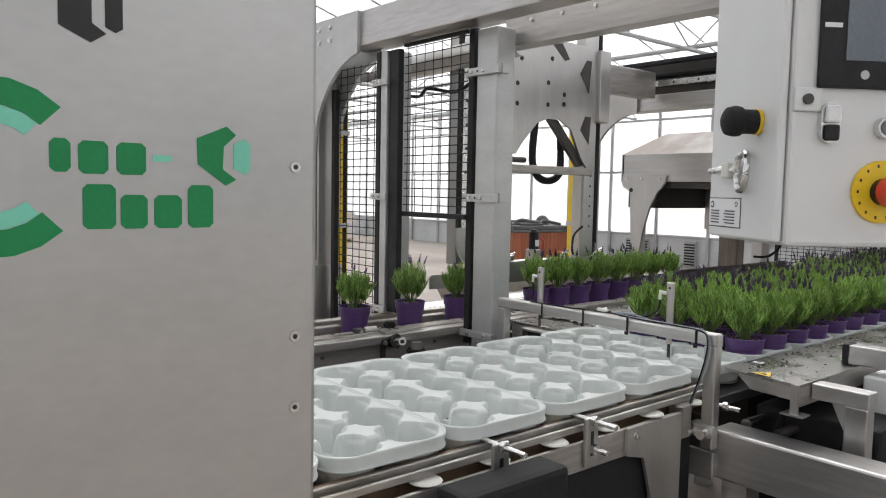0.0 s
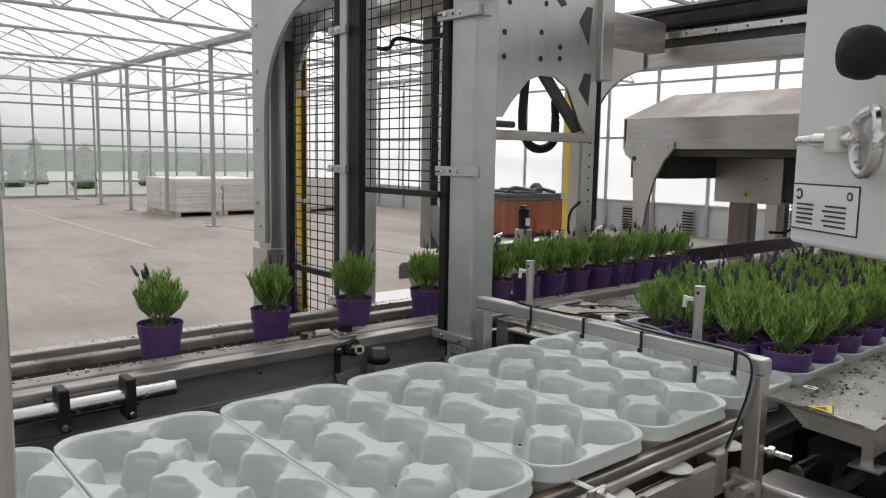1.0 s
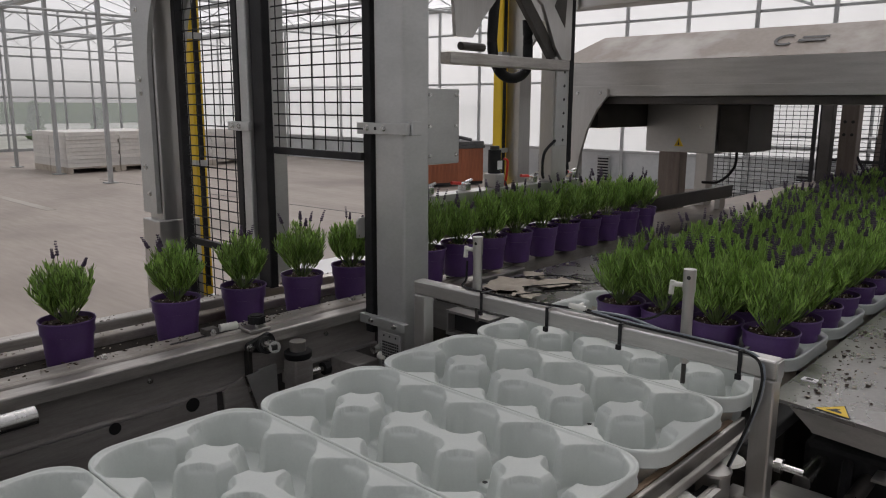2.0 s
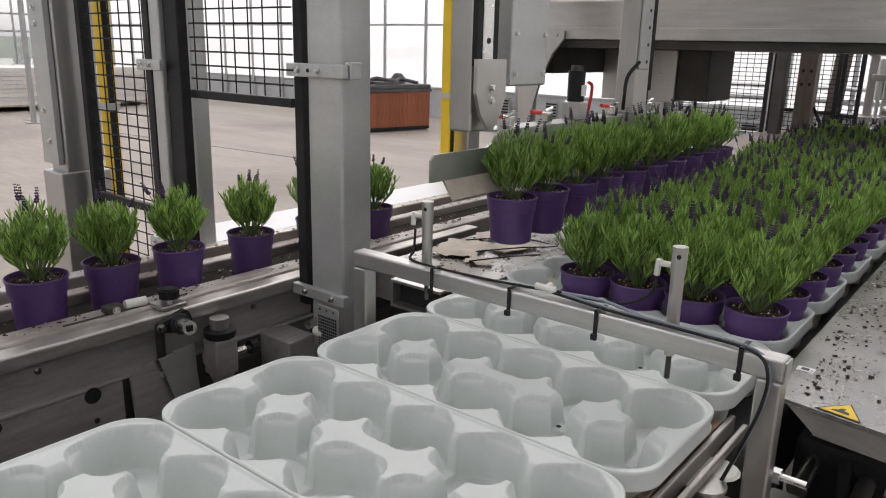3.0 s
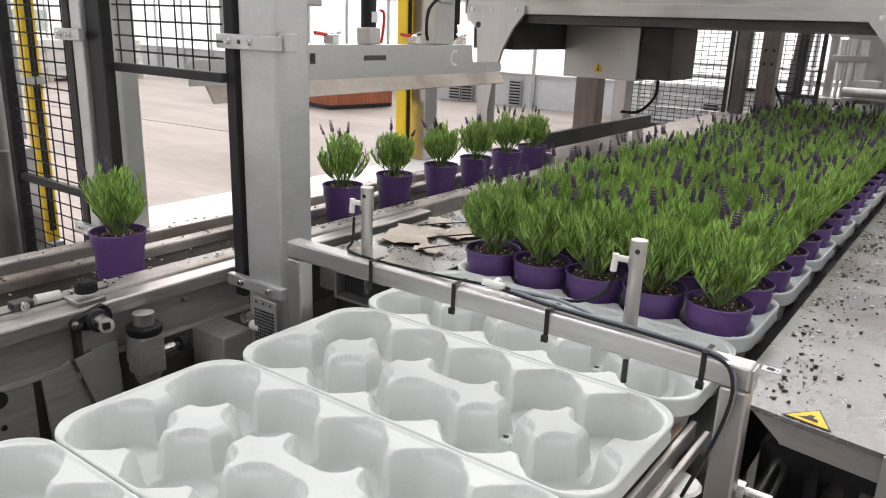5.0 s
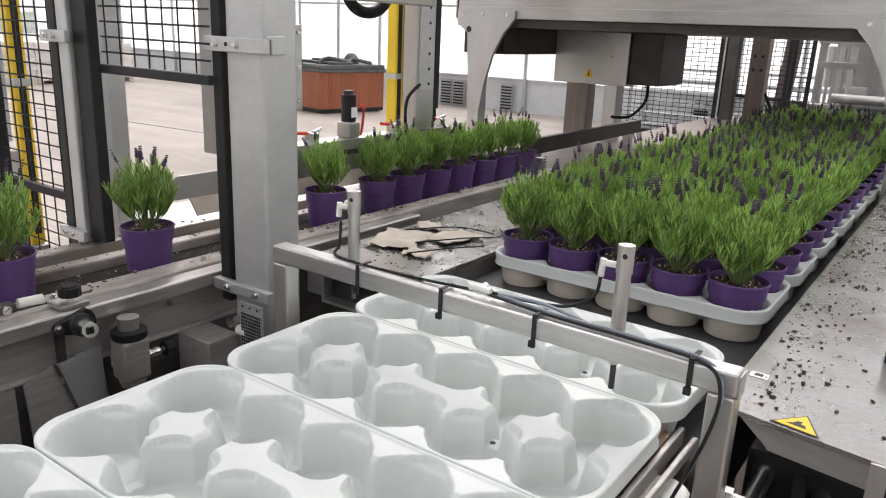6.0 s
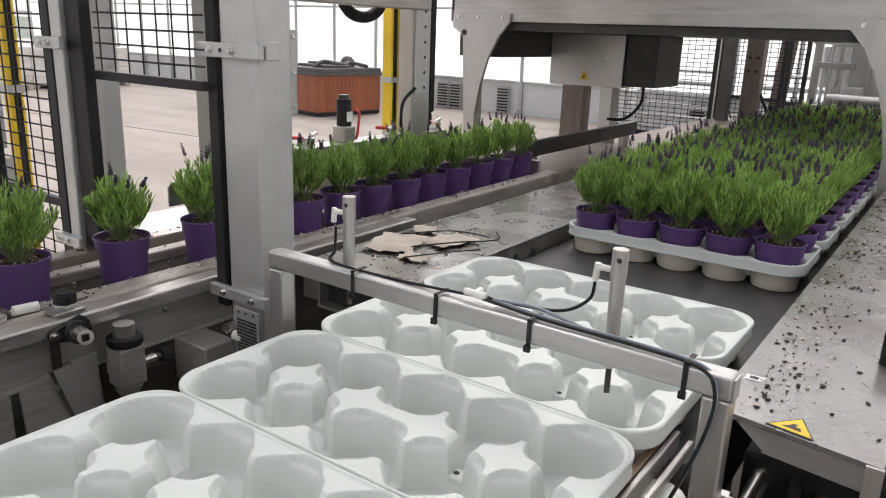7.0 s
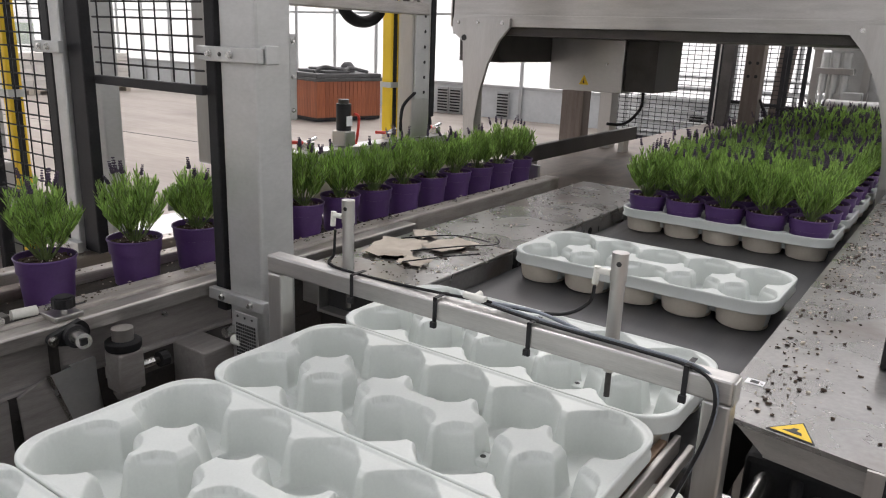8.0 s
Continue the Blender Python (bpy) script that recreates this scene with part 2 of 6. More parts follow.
# ---- mesh helpers ----
class Build:
    """Collects primitives into one mesh."""

    def __init__(self):
        self.bm = bmesh.new()

    def box(self, x0, x1, y0, y1, z0, z1, bevel=0.0):
        r = bmesh.ops.create_cube(self.bm, size=1, matrix=Matrix.LocRotScale(((x0 + x1) / 2, (y0 + y1) / 2, (z0 + z1) / 2), None, (abs(x1 - x0), abs(y1 - y0), abs(z1 - z0))))
        if bevel:
            edges = list({e for v in r["verts"] for e in v.link_edges})
            bmesh.ops.bevel(self.bm, geom=edges, offset=bevel, segments=2, affect="EDGES", profile=0.5)
        return self

    def rod(self, a, b, r, n=12, r2=None):
        a, b = Vector(a), Vector(b)
        m = Matrix.Translation((a + b) / 2) @ (b - a).to_track_quat("Z", "Y").to_matrix().to_4x4()
        bmesh.ops.create_cone(self.bm, cap_ends=True, segments=n, radius1=r, radius2=r if r2 is None else r2, depth=(b - a).length, matrix=m)
        return self

    def tube(self, pts, r, n=8):
        """A bent round hose through the points, smoothed."""
        pts = [Vector(p) for p in pts]
        fine = []
        for i in range(len(pts) - 1):
            p0, p1, p2, p3 = pts[max(i - 1, 0)], pts[i], pts[i + 1], pts[min(i + 2, len(pts) - 1)]
            for k in range(5):
                t = k / 5
                fine.append(0.5 * (2 * p1 + (p2 - p0) * t + (2 * p0 - 5 * p1 + 4 * p2 - p3) * t * t + (3 * p1 - p0 - 3 * p2 + p3) * t ** 3))
        fine.append(pts[-1])
        rings = []
        for i, p in enumerate(fine):
            d = (fine[min(i + 1, len(fine) - 1)] - fine[max(i - 1, 0)]).normalized()
            q = d.to_track_quat("Z", "Y")
            rings.append([self.bm.verts.new(p + q @ Vector((r * math.cos(2 * math.pi * k / n), r * math.sin(2 * math.pi * k / n), 0))) for k in range(n)])
        for a, b in zip(rings, rings[1:]):
            for k in range(n):
                self.bm.faces.new((a[k], a[(k + 1) % n], b[(k + 1) % n], b[k]))
        self.bm.faces.new(rings[0][::-1])
        self.bm.faces.new(rings[-1])
        return self

    def slab(self, outline, axis, lo, hi):
        """A flat plate: a 2D outline pushed along an axis. Outline is (y, z), (x, z) or (x, y) for axis x, y, z."""
        def at(p, h):
            return {"x": (h, p[0], p[1]), "y": (p[0], h, p[1]), "z": (p[0], p[1], h)}[axis]
        a = [self.bm.verts.new(at(p, lo)) for p in outline]
        b = [self.bm.verts.new(at(p, hi)) for p in outline]
        self.bm.faces.new(a)
        self.bm.faces.new(b[::-1])
        for i in range(len(outline)):
            j = (i + 1) % len(outline)
            self.bm.faces.new((a[j], a[i], b[i], b[j]))
        bmesh.ops.recalc_face_normals(self.bm, faces=self.bm.faces[:])
        return self

    def lathe(self, profile, n=24, centre=(0, 0, 0)):
        c = Vector(centre)
        rings = [[self.bm.verts.new(c + Vector((r * math.cos(2 * math.pi * k / n), r * math.sin(2 * math.pi * k / n), z))) for k in range(n)] for r, z in profile]
        for a, b in zip(rings, rings[1:]):
            for k in range(n):
                self.bm.faces.new((a[k], a[(k + 1) % n], b[(k + 1) % n], b[k]))
        return self

    def mesh(self, name, material, smooth=False):
        me = bpy.data.meshes.new(name)
        self.bm.to_mesh(me)
        self.bm.free()
        me.materials.append(material)
        if smooth:
            me.shade_smooth()
            me.set_sharp_from_angle(angle=radians(40))
        return me


def part(name, b, material, parent=None, label="", smooth=False):
    me = b.mesh(name, material, smooth) if isinstance(b, Build) else b
    ob = new(name, me)
    if parent:
        ob.parent = parent
    if label:
        ob["label"] = label
    return ob


def thing(name, label, category, group="", kind="", at=(0, 0, 0)):
    ob = new(name)
    ob.empty_display_size = 0.05
    ob.location = at
    return tagged(ob, label, category, group, kind)


def single(name, b, material, label, category, group="", kind="", smooth=False):
    return tagged(part(name, b, material, None, "", smooth), label, category, group, kind)


def arc(cx, cz, r, a0, a1, n=10):
    return [(cx + r * math.cos(radians(a0 + (a1 - a0) * i / n)), cz + r * math.sin(radians(a0 + (a1 - a0) * i / n))) for i in range(n + 1)]


def bolt(parent, p, axis, r=0.006, name="bolt"):
    d = {"x": Vector((1, 0, 0)), "-x": Vector((-1, 0, 0)), "y": Vector((0, 1, 0)), "-y": Vector((0, -1, 0)), "z": Vector((0, 0, 1))}[axis]
    p = Vector(p)
    return part(name, Build().rod(p - d * 0.002, p + d * 0.002, r * 1.5, 10).rod(p + d * 0.002, p + d * 0.007, r, 6), CHROME, parent)


# ---- the greenhouse ----
WALL_Y, WALL_X = 10.9, -22.6
GUTTERS = (-14.7, -8.3, -1.9, 4.5, 10.9)
GUTTER_Z, RIDGE_Z = 3.35, 4.35

tagged(part("floor", Build().box(WALL_X, 12, -14.7, WALL_Y, -0.12, 0.0), CONCRETE), "worn brownish concrete greenhouse floor", "floor", kind="structure")
tagged(part("ground", Build().box(-400, 300, -300, 400, -0.4, -0.13), EARTH), "gravel and grass outside the greenhouse, made pale to bounce light", "ground", kind="structure")
paint = mat("worn_floor_line", (0.36, 0.33, 0.29), (0.46, 0.43, 0.38), 0.7, 0, 3, bump=0.1, stains=0.8, stain=(0.29, 0.25, 0.21))
tagged(part("floor_line", Build().box(-20, -9.5, 2.45, 2.58, 0.0, 0.004), paint), "worn pale line on the concrete floor", "floor line", kind="structure")
tagged(part("floor_joint", Build().slab([(-13.0, 4.60), (-6.0, 5.15), (-6.0, 5.175), (-13.0, 4.63)], "z", 0.0, 0.003), DARKSTEEL), "dark dirty joint in the concrete floor", "floor joint", kind="structure")


def long_wall(name, y, x0, x1):
    wall = tagged(part(name, Build().box(x0, x1, y, y + 0.02, 0.55, GUTTER_Z), FILM), "white translucent film greenhouse wall", "wall", kind="structure")
    part("plinth", Build().box(x0, x1, y - 0.03, y + 0.05, 0, 0.55), PLINTH, wall, "grey sheet metal plinth")
    part("rail", Build().box(x0, x1, y - 0.06, y - 0.031, 0.53, 0.58), FRAME, wall)
    part("rail", Build().box(x0, x1, y - 0.05, y - 0.004, 1.75, 1.79), FRAME, wall)
    part("rail", Build().box(x0, x1, y - 0.05, y - 0.004, 2.75, 2.79), FRAME, wall)
    x = x0
    while x < x1:
        part("mullion", Build().box(x, x + 0.06, y - 0.09, y - 0.062, 0, GUTTER_Z), FRAME, wall)
        x += 1.1
    return wall


wall_north = long_wall("wall_north", WALL_Y, WALL_X, 12)
wall_south = long_wall("wall_south", -14.7, WALL_X, 12)
for x in (-7.82, -7.54, -6.52, -3.1, -2.8, -1.2, 0.4):
    part("louvre", Build().box(x, x + 0.24, WALL_Y - 0.12, WALL_Y - 0.091, 0.02, 0.48), FRAME, wall_north)
    for k in range(8):
        part("louvre_slat", Build().box(x + 0.015, x + 0.225, WALL_Y - 0.135, WALL_Y - 0.121, 0.05 + k * 0.052, 0.076 + k * 0.052), BLACK, wall_north)


def end_wall(name, x):
    wall = tagged(part(name, Build().box(x - 0.02, x, -14.7, WALL_Y, 0.5, RIDGE_Z - 0.4), PANE), "clear glass greenhouse end wall", "wall", kind="structure")
    part("plinth", Build().box(x - 0.06, x + 0.03, -14.7, WALL_Y, 0, 0.08), FRAME, wall)
    for z in (0.44, 1.48, 1.95, 2.6, 3.3):
        part("rail", Build().box(x + 0.001, x + 0.05, -14.7, WALL_Y, z, z + 0.05), FRAME, wall)
    y = -14.7
    while y < WALL_Y:
        part("mullion", Build().box(x + 0.051, x + 0.09, y, y + 0.05, 0, RIDGE_Z - 0.4), FRAME, wall)
        y += 0.8
    return wall


end_wall("wall_west", WALL_X)
tagged(part("wall_east", Build().box(12, 12.02, -14.7, WALL_Y, 0, 4.4), FILM), "white translucent film greenhouse wall", "wall", kind="structure")

roof = thing("roof", "greenhouse glass roof with added sky-whitening haze on slender aluminium bars", "roof", kind="structure")
for y0, y1 in zip(GUTTERS, GUTTERS[1:]):
    ym = (y0 + y1) / 2
    for ya in (y0, y1):
        pane = part("roof_pane", Build().slab([(ya, GUTTER_Z + 0.05), (ym, RIDGE_Z), (ym, RIDGE_Z + 0.01), (ya, GUTTER_Z + 0.06)], "x", WALL_X, 12), ROOFGLASS, roof)
        pane.visible_shadow = False
    part("ridge_bar", Build().box(WALL_X, 12, ym - 0.03, ym + 0.03, RIDGE_Z - 0.08, RIDGE_Z - 0.012), FRAME, roof)
    for ya in (y0, y1):
        bars, x = Build(), WALL_X
        while x < 12:
            bars.rod((x, ya, GUTTER_Z + 0.02), (x, ym, RIDGE_Z - 0.04), 0.014, 5)
            x += 0.95
        part("glazing_bars", bars, FRAME, roof)
for y in GUTTERS:
    tagged(part("gutter", Build().box(WALL_X + 0.1, 11.9, y - 0.09, y + 0.09, GUTTER_Z - 0.1, GUTTER_Z - 0.004, 0.02), FRAME), "long grey metal roof gutter", "gutter", "roof gutters", "structure")
COLUMN_X = [-12.3 + 2.3 * k for k in range(-4, 10)]
column = thing("column", "slim galvanised greenhouse column under a gutter", "column", "greenhouse columns", "structure")
part("shaft", Build().box(-0.045, 0.045, -0.03, 0.03, 0.02, GUTTER_Z - 0.1, 0.006), FRAME, column)
part("foot_plate", Build().box(-0.1, 0.1, -0.1, 0.1, 0, 0.02), FRAME, column)
spots = [(x, y) for y in (-8.3, 4.5) for x in COLUMN_X if not (y < 0 and abs(x) < 4) and not (y > 0 and x > -12)]
column.location = (*spots[0], 0)
for x, y in spots[1:]:
    copy_thing(column, pose(x, y, 0))
for k in range(8):
    x = -21.5 + 4.6 * k
    truss = thing("truss", "light steel lattice roof truss across the greenhouse", "truss", "roof trusses", "structure")
    low, high = GUTTER_Z - 0.55, GUTTER_Z - 0.14
    part("top_chord", Build().rod((x, -14.5, high), (x, 10.8, high), 0.025, 6), FRAME, truss)
    part("bottom_chord", Build().rod((x, -14.5, low), (x, 10.8, low), 0.022, 6), FRAME, truss)
    web, y = Build(), -14.5
    while y < 10.6:
        web.rod((x, y, low), (x, y + 0.55, high), 0.009, 5).rod((x, y + 0.55, high), (x, y + 1.1, low), 0.009, 5)
        y += 1.1
    part("lattice", web, FRAME, truss)
for k, y in enumerate((6.2, 7.6, 9.2)):
    tagged(part("screen_wire_bundle", Build().rod((WALL_X + 0.2, y, 3.02), (11.8, y, 3.02), 0.03, 6), FRAME), "long grey screen tube under the roof", "tube", "screen tubes", "structure")
tagged(part("hedge", Build().box(-60, -59, -60, 70, -0.13, 1.4), HEDGE), "pale distant green growth outside", "hedge", kind="structure")


def conifer(x, y, h):
    t = thing("tree", "small conifer outside beyond the glass", "tree", "trees outside", at=(x, y, -0.13))
    part("trunk", Build().rod((0, 0, 0), (0, 0, h * 0.9), 0.09, 6, 0.02), WOOD, t)
    b = Build()
    rnd = random.Random(int(y * 10))
    for i in range(260):
        z = h * (0.12 + 0.88 * rnd.random())
        r = (1 - z / h) * h * 0.24 * (0.4 + 0.6 * rnd.random())
        a = rnd.random() * 6.283
        c = Vector((r * math.cos(a), r * math.sin(a), z))
        bmesh.ops.create_cone(b.bm, cap_ends=False, segments=4, radius1=0.16, radius2=0.0, depth=0.4, matrix=Matrix.Translation(c) @ Euler((rnd.uniform(-1, 1), rnd.uniform(-1, 1), a)).to_matrix().to_4x4())
    part("crown", b, HEDGE, t)


for k, y in enumerate((-3.0, -0.5, 2.4, 4.1, 5.2, 6.4, 7.3, 10.4, 13.8)):
    conifer(-31 - (k % 3) * 2, y, 1.25 + (k * 7 % 4) * 0.2)

# hot tub with cedar cladding
tub = thing("hot_tub", "square hot tub with red cedar cladding and dark folded cover", "hot tub", at=(-8.41, 8.48, 0))
tub.rotation_euler = (0, 0, radians(-12.8))
tub.scale = (0.62, 0.60, 0.85)
part("base", Build().box(-1.0, 1.0, -1.02, 1.02, 0.02, 0.08), BLACK, tub)
part("shell", Build().box(-1.0, 1.0, -1.02, 1.02, 0.08, 0.74), WOOD, tub)
plank = Build().box(-0.006, 0.006, -0.062, 0.062, 0.09, 0.74, 0.003).mesh("plank", WOOD)
for k in range(16):
    part("plank", plank, WOOD, tub).location = (1.007, -0.96 + k * 0.128, 0)
    o = part("plank", plank, WOOD, tub)
    o.location, o.rotation_euler = (-0.96 + k * 0.128, -1.027, 0), (0, 0, radians(90))
part("rim", Build().box(-1.05, 1.05, -1.07, 1.07, 0.74, 0.80, 0.015), TARP, tub)
part("cover", Build().box(-1.0, 1.03, -1.04, 1.04, 0.80, 0.88, 0.02), TARP, tub, "dark grey folded tub cover")
part("tarpaulin", Build().box(-0.4, 0.9, -0.7, 0.1, 0.88, 0.93, 0.02).box(-0.2, 0.5, -0.5, 0.4, 0.93, 0.97, 0.018).tube([(0.7, -0.9, 0.90), (0.6, -0.5, 0.99), (0.85, -0.1, 0.93), (0.6, 0.3, 0.97), (0.9, 0.7, 0.90)], 0.035), TARP, tub)
part("headrest", Build().lathe([(0.0, 1.08), (0.1, 1.07), (0.19, 1.0), (0.21, 0.92), (0.2, 0.88)], 16, (0.3, 0.45, 0)), TARP, tub, "rounded dark lid on the cover", True)


def stack(x, y, w, d, h):
    s = thing("pallet_stack", "pallet of pale wrapped slabs on the floor", "pallet", "wrapped pallets", at=(x, y, 0))
    part("pallet", Build().box(-w / 2, w / 2, -d / 2, d / 2, 0.09, 0.12).box(-w / 2, w / 2, -d / 2, -d / 2 + 0.1, 0, 0.09).box(-w / 2, w / 2, d / 2 - 0.1, d / 2, 0, 0.09), PAPERTRASH, s)
    n = 9
    for k in range(n):
        z = 0.12 + k * (h - 0.12) / n
        j = 0.012 * math.sin(k * 2.3 + x)
        part("slab", Build().box(-w / 2 + j, w / 2 + j, -d / 2, d / 2 + j, z, z + (h - 0.12) / n - 0.003, 0.004), WRAP, s)


for x, y in ((-14.97, 5.16), (-15.86, 5.16), (-15.0, 6.22), (-15.9, 6.22), (-15.05, 7.28), (-15.1, 8.34)):
    stack(x, y, 0.86, 1.02, 0.80)


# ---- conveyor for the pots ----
# Worn rail steel, toned down for the shade under the pot conveyor.
WEBSTEEL = mat("worn_shaded_steel", (0.30, 0.28, 0.265), (0.46, 0.44, 0.42), 0.45, 0.45, 7, (14, 1.5, 14), 0.06, 60, stains=0.6, stain=(0.12, 0.10, 0.085))
side = thing("pot_conveyor", "long stainless conveyor with a black belt for pots", "conveyor")
part("belt", Build().box(-0.905, -0.775, -3.0, 1.72, 0.80, 0.834), SOILBELT, side, "black pot belt with soil crumbs")
part("front_rail", Build().box(-0.772, -0.715, -3.0, 1.72, 0.80, 0.862, 0.006), RAILDIRT, side)
part("channel", Build().box(-0.714, -0.672, -3.0, 0.80, 0.828, 0.857, 0.004), STEEL_Y, side)
part("web_panel", Build().box(-0.712, -0.704, -3.0, 0.20, 0.752, 0.827), WEBSTEEL, side)
# Farther web in dark steel: its shade is put into the colour.
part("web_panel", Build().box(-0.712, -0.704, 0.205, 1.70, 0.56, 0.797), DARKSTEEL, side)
part("lower_rail", Build().box(-0.712, -0.694, -3.0, 0.20, 0.744, 0.7515, 0.002), WEBSTEEL, side)
part("web_stiffener", Build().box(-0.703, -0.685, -0.185, -0.176, 0.757, 0.826), DARKSTEEL, side)
part("web_plate", Build().box(-0.703, -0.692, -0.90, -0.262, 0.42, 0.743), WEBSTEEL, side)
for y, r in ((-0.318, 0.015), (-0.315, 0.005), (-0.48, 0.012)):
    part("web_hole", Build().rod((-0.6918, y, 0.735 - 0.05 * (r < 0.01)), (-0.6905, y, 0.735 - 0.05 * (r < 0.01)), r, 16), INK, side)
part("cross_gusset", Build().box(-0.697, -0.60, 0.05, 0.12, 0.66, 0.748, 0.003), WEBSTEEL, side)
part("back_rail", Build().box(-0.945, -0.908, -3.0, 1.75, 0.80, 0.855, 0.005), RAILDIRT, side)
part("outer_rail", Build().box(-1.06, -1.02, -3.0, 1.75, 0.79, 0.855, 0.005), STEEL_Y, side)
part("trough", Build().box(-1.019, -0.946, -3.0, 1.75, 0.79, 0.80), DARKSTEEL, side)
part("end_stop", Build().box(-0.90, -0.78, 1.672, 1.69, 0.834, 0.90, 0.003), STEEL, side)
# Black sheet standing in for the shaded hollow below the web panels.
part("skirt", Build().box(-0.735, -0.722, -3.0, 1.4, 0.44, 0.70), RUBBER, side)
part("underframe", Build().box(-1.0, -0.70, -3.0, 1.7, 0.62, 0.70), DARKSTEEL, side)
for y in (-2.6, -1.2, -0.45, 0.75, 1.6):
    part("leg", Build().box(-0.98, -0.92, y, y + 0.06, 0, 0.62, 0.004), STEEL, side)
    part("leg", Build().box(-0.76, -0.70, y, y + 0.06, 0, 0.62, 0.004), STEEL, side)
for k in range(14):
    bolt(side, (-0.703, -1.5 + k * 0.22, 0.795 + 0.012 * (k % 2)), "x", 0.004)
for k in range(10):
    bolt(side, (-0.74, -1.4 + k * 0.31, 0.863), "z", 0.004)
deck = single("rear_deck", Build().box(-1.36, -1.07, 0.2, 1.95, 0.80, 0.82, 0.003), PAPER, "pale sheet deck behind the pot conveyor", "deck")

# guide board past the end stop
guide = thing("guide_board", "dark worn steel guide board beyond the pots", "guide board")
part("board", Build().box(-0.97, -0.945, 1.86, 3.05, 0.865, 0.93, 0.003), DARKSTEEL, guide)
part("bracket", Build().box(-1.0, -0.972, 2.95, 3.02, 0.6, 0.92), STEEL, guide)
part("support", Build().box(-1.0, -0.972, 1.95, 2.02, 0.6, 0.92), STEEL, guide)
far_table = single("far_conveyor_frame", Build().box(-1.15, -0.35, 1.80, 5.5, 0.70, 0.80, 0.004).box(-1.15, -1.09, 1.9, 1.96, 0, 0.7).box(-0.42, -0.36, 1.9, 1.96, 0, 0.7).box(-1.15, -1.09, 5.2, 5.26, 0, 0.7), RUSTY, "worn stainless conveyor frame past the pot line", "conveyor frame")

# ---- plate between pot conveyor and belt ----
plate = thing("transfer_plate", "soiled stainless plate between pot conveyor and belt", "plate")
part("top", Build().box(-0.592, -0.318, 0.30, 1.66, 0.862, 0.87, 0.002), DIRTY, plate)
part("side_skirt", Build().box(-0.332, -0.318, 0.30, 1.66, 0.80, 0.8615), DIRTY, plate)
part("near_skirt", Build().box(-0.592, -0.333, 0.30, 0.312, 0.79, 0.8615), STEEL_X, plate)
part("inner_frame", Build().box(-0.58, -0.36, 0.34, 1.6, 0.70, 0.78), DARKSTEEL, plate)
part("leg", Build().box(-0.58, -0.52, 0.36, 0.42, 0, 0.70), STEEL, plate)
part("leg", Build().box(-0.58, -0.52, 1.5, 1.56, 0, 0.70), STEEL, plate)
part("leg", Build().box(-0.42, -0.36, 1.5, 1.56, 0, 0.70), STEEL, plate)
for y in (0.72, 0.80, 1.05, 1.13):
    part("slot", Build().rod((-0.3185, y, 0.835), (-0.3165, y, 0.835), 0.011, 12), INK, plate)
for k in range(5):
    bolt(plate, (-0.575, 0.5 + 0.26 * k, 0.871), "z", 0.004)
rnd = random.Random(3)
for k, (x, y, w, d, rz) in enumerate(((-0.52, 0.52, 0.12, 0.15, 20), (-0.44, 0.62, 0.09, 0.12, -15), (-0.54, 0.66, 0.06, 0.07, 40), (-0.42, 0.46, 0.07, 0.05, 8))):
    b = Build()
    n = 9
    vs = [[b.bm.verts.new(((i / (n - 1) - 0.5) * w * (0.9 + 0.1 * math.sin(j * 1.7 + k)), (j / (n - 1) - 0.5) * d, 0.003 + 0.007 * noise.noise(Vector((i * 0.5, j * 0.5, k * 3.1))) + 0.004)) for j in range(n)] for i in range(n)]
    for i in range(n - 1):
        for j in range(n - 1):
            b.bm.faces.new((vs[i][j], vs[i + 1][j], vs[i + 1][j + 1], vs[i][j + 1]))
    o = single("paper_scrap", b, PAPERTRASH, "soiled crumpled paper scrap lying on the plate", "paper", "paper scraps", smooth=True)
    o.location, o.rotation_euler = (x, y, 0.871), (0, 0, radians(rz))
for pts in (((-0.46, 0.50, 0.883), (-0.40, 0.60, 0.884), (-0.36, 0.70, 0.876), (-0.40, 0.76, 0.876)), ((-0.55, 0.58, 0.88), (-0.47, 0.68, 0.882), (-0.38, 0.70, 0.878)), ((-0.42, 0.42, 0.884), (-0.37, 0.52, 0.884), (-0.345, 0.60, 0.876))):
    single("cable_end", Build().tube(pts, 0.0016, 6), RUBBER, "thin black cable lying on the soiled plate", "cable", "cables on the plate", smooth=True)

# ---- main belt and its table ----
belt = thing("tray_belt", "wide black rubber belt carrying the trays", "conveyor belt")
part("belt", Build().box(-0.315, 0.298, 0.10, 7.0, 0.800, 0.826, 0.004), BELT, belt)
part("roller", Build().rod((-0.31, 0.115, 0.80), (0.295, 0.115, 0.80), 0.026, 16), DARKSTEEL, belt, "", True)
part("underframe", Build().box(-0.30, 0.28, 0.3, 7.0, 0.62, 0.79), DARKSTEEL, belt)
for x in (-0.28, 0.22):
    for y in (0.4, 3.4, 6.6):
        part("leg", Build().box(x, x + 0.06, y, y + 0.06, 0, 0.62), STEEL, belt)

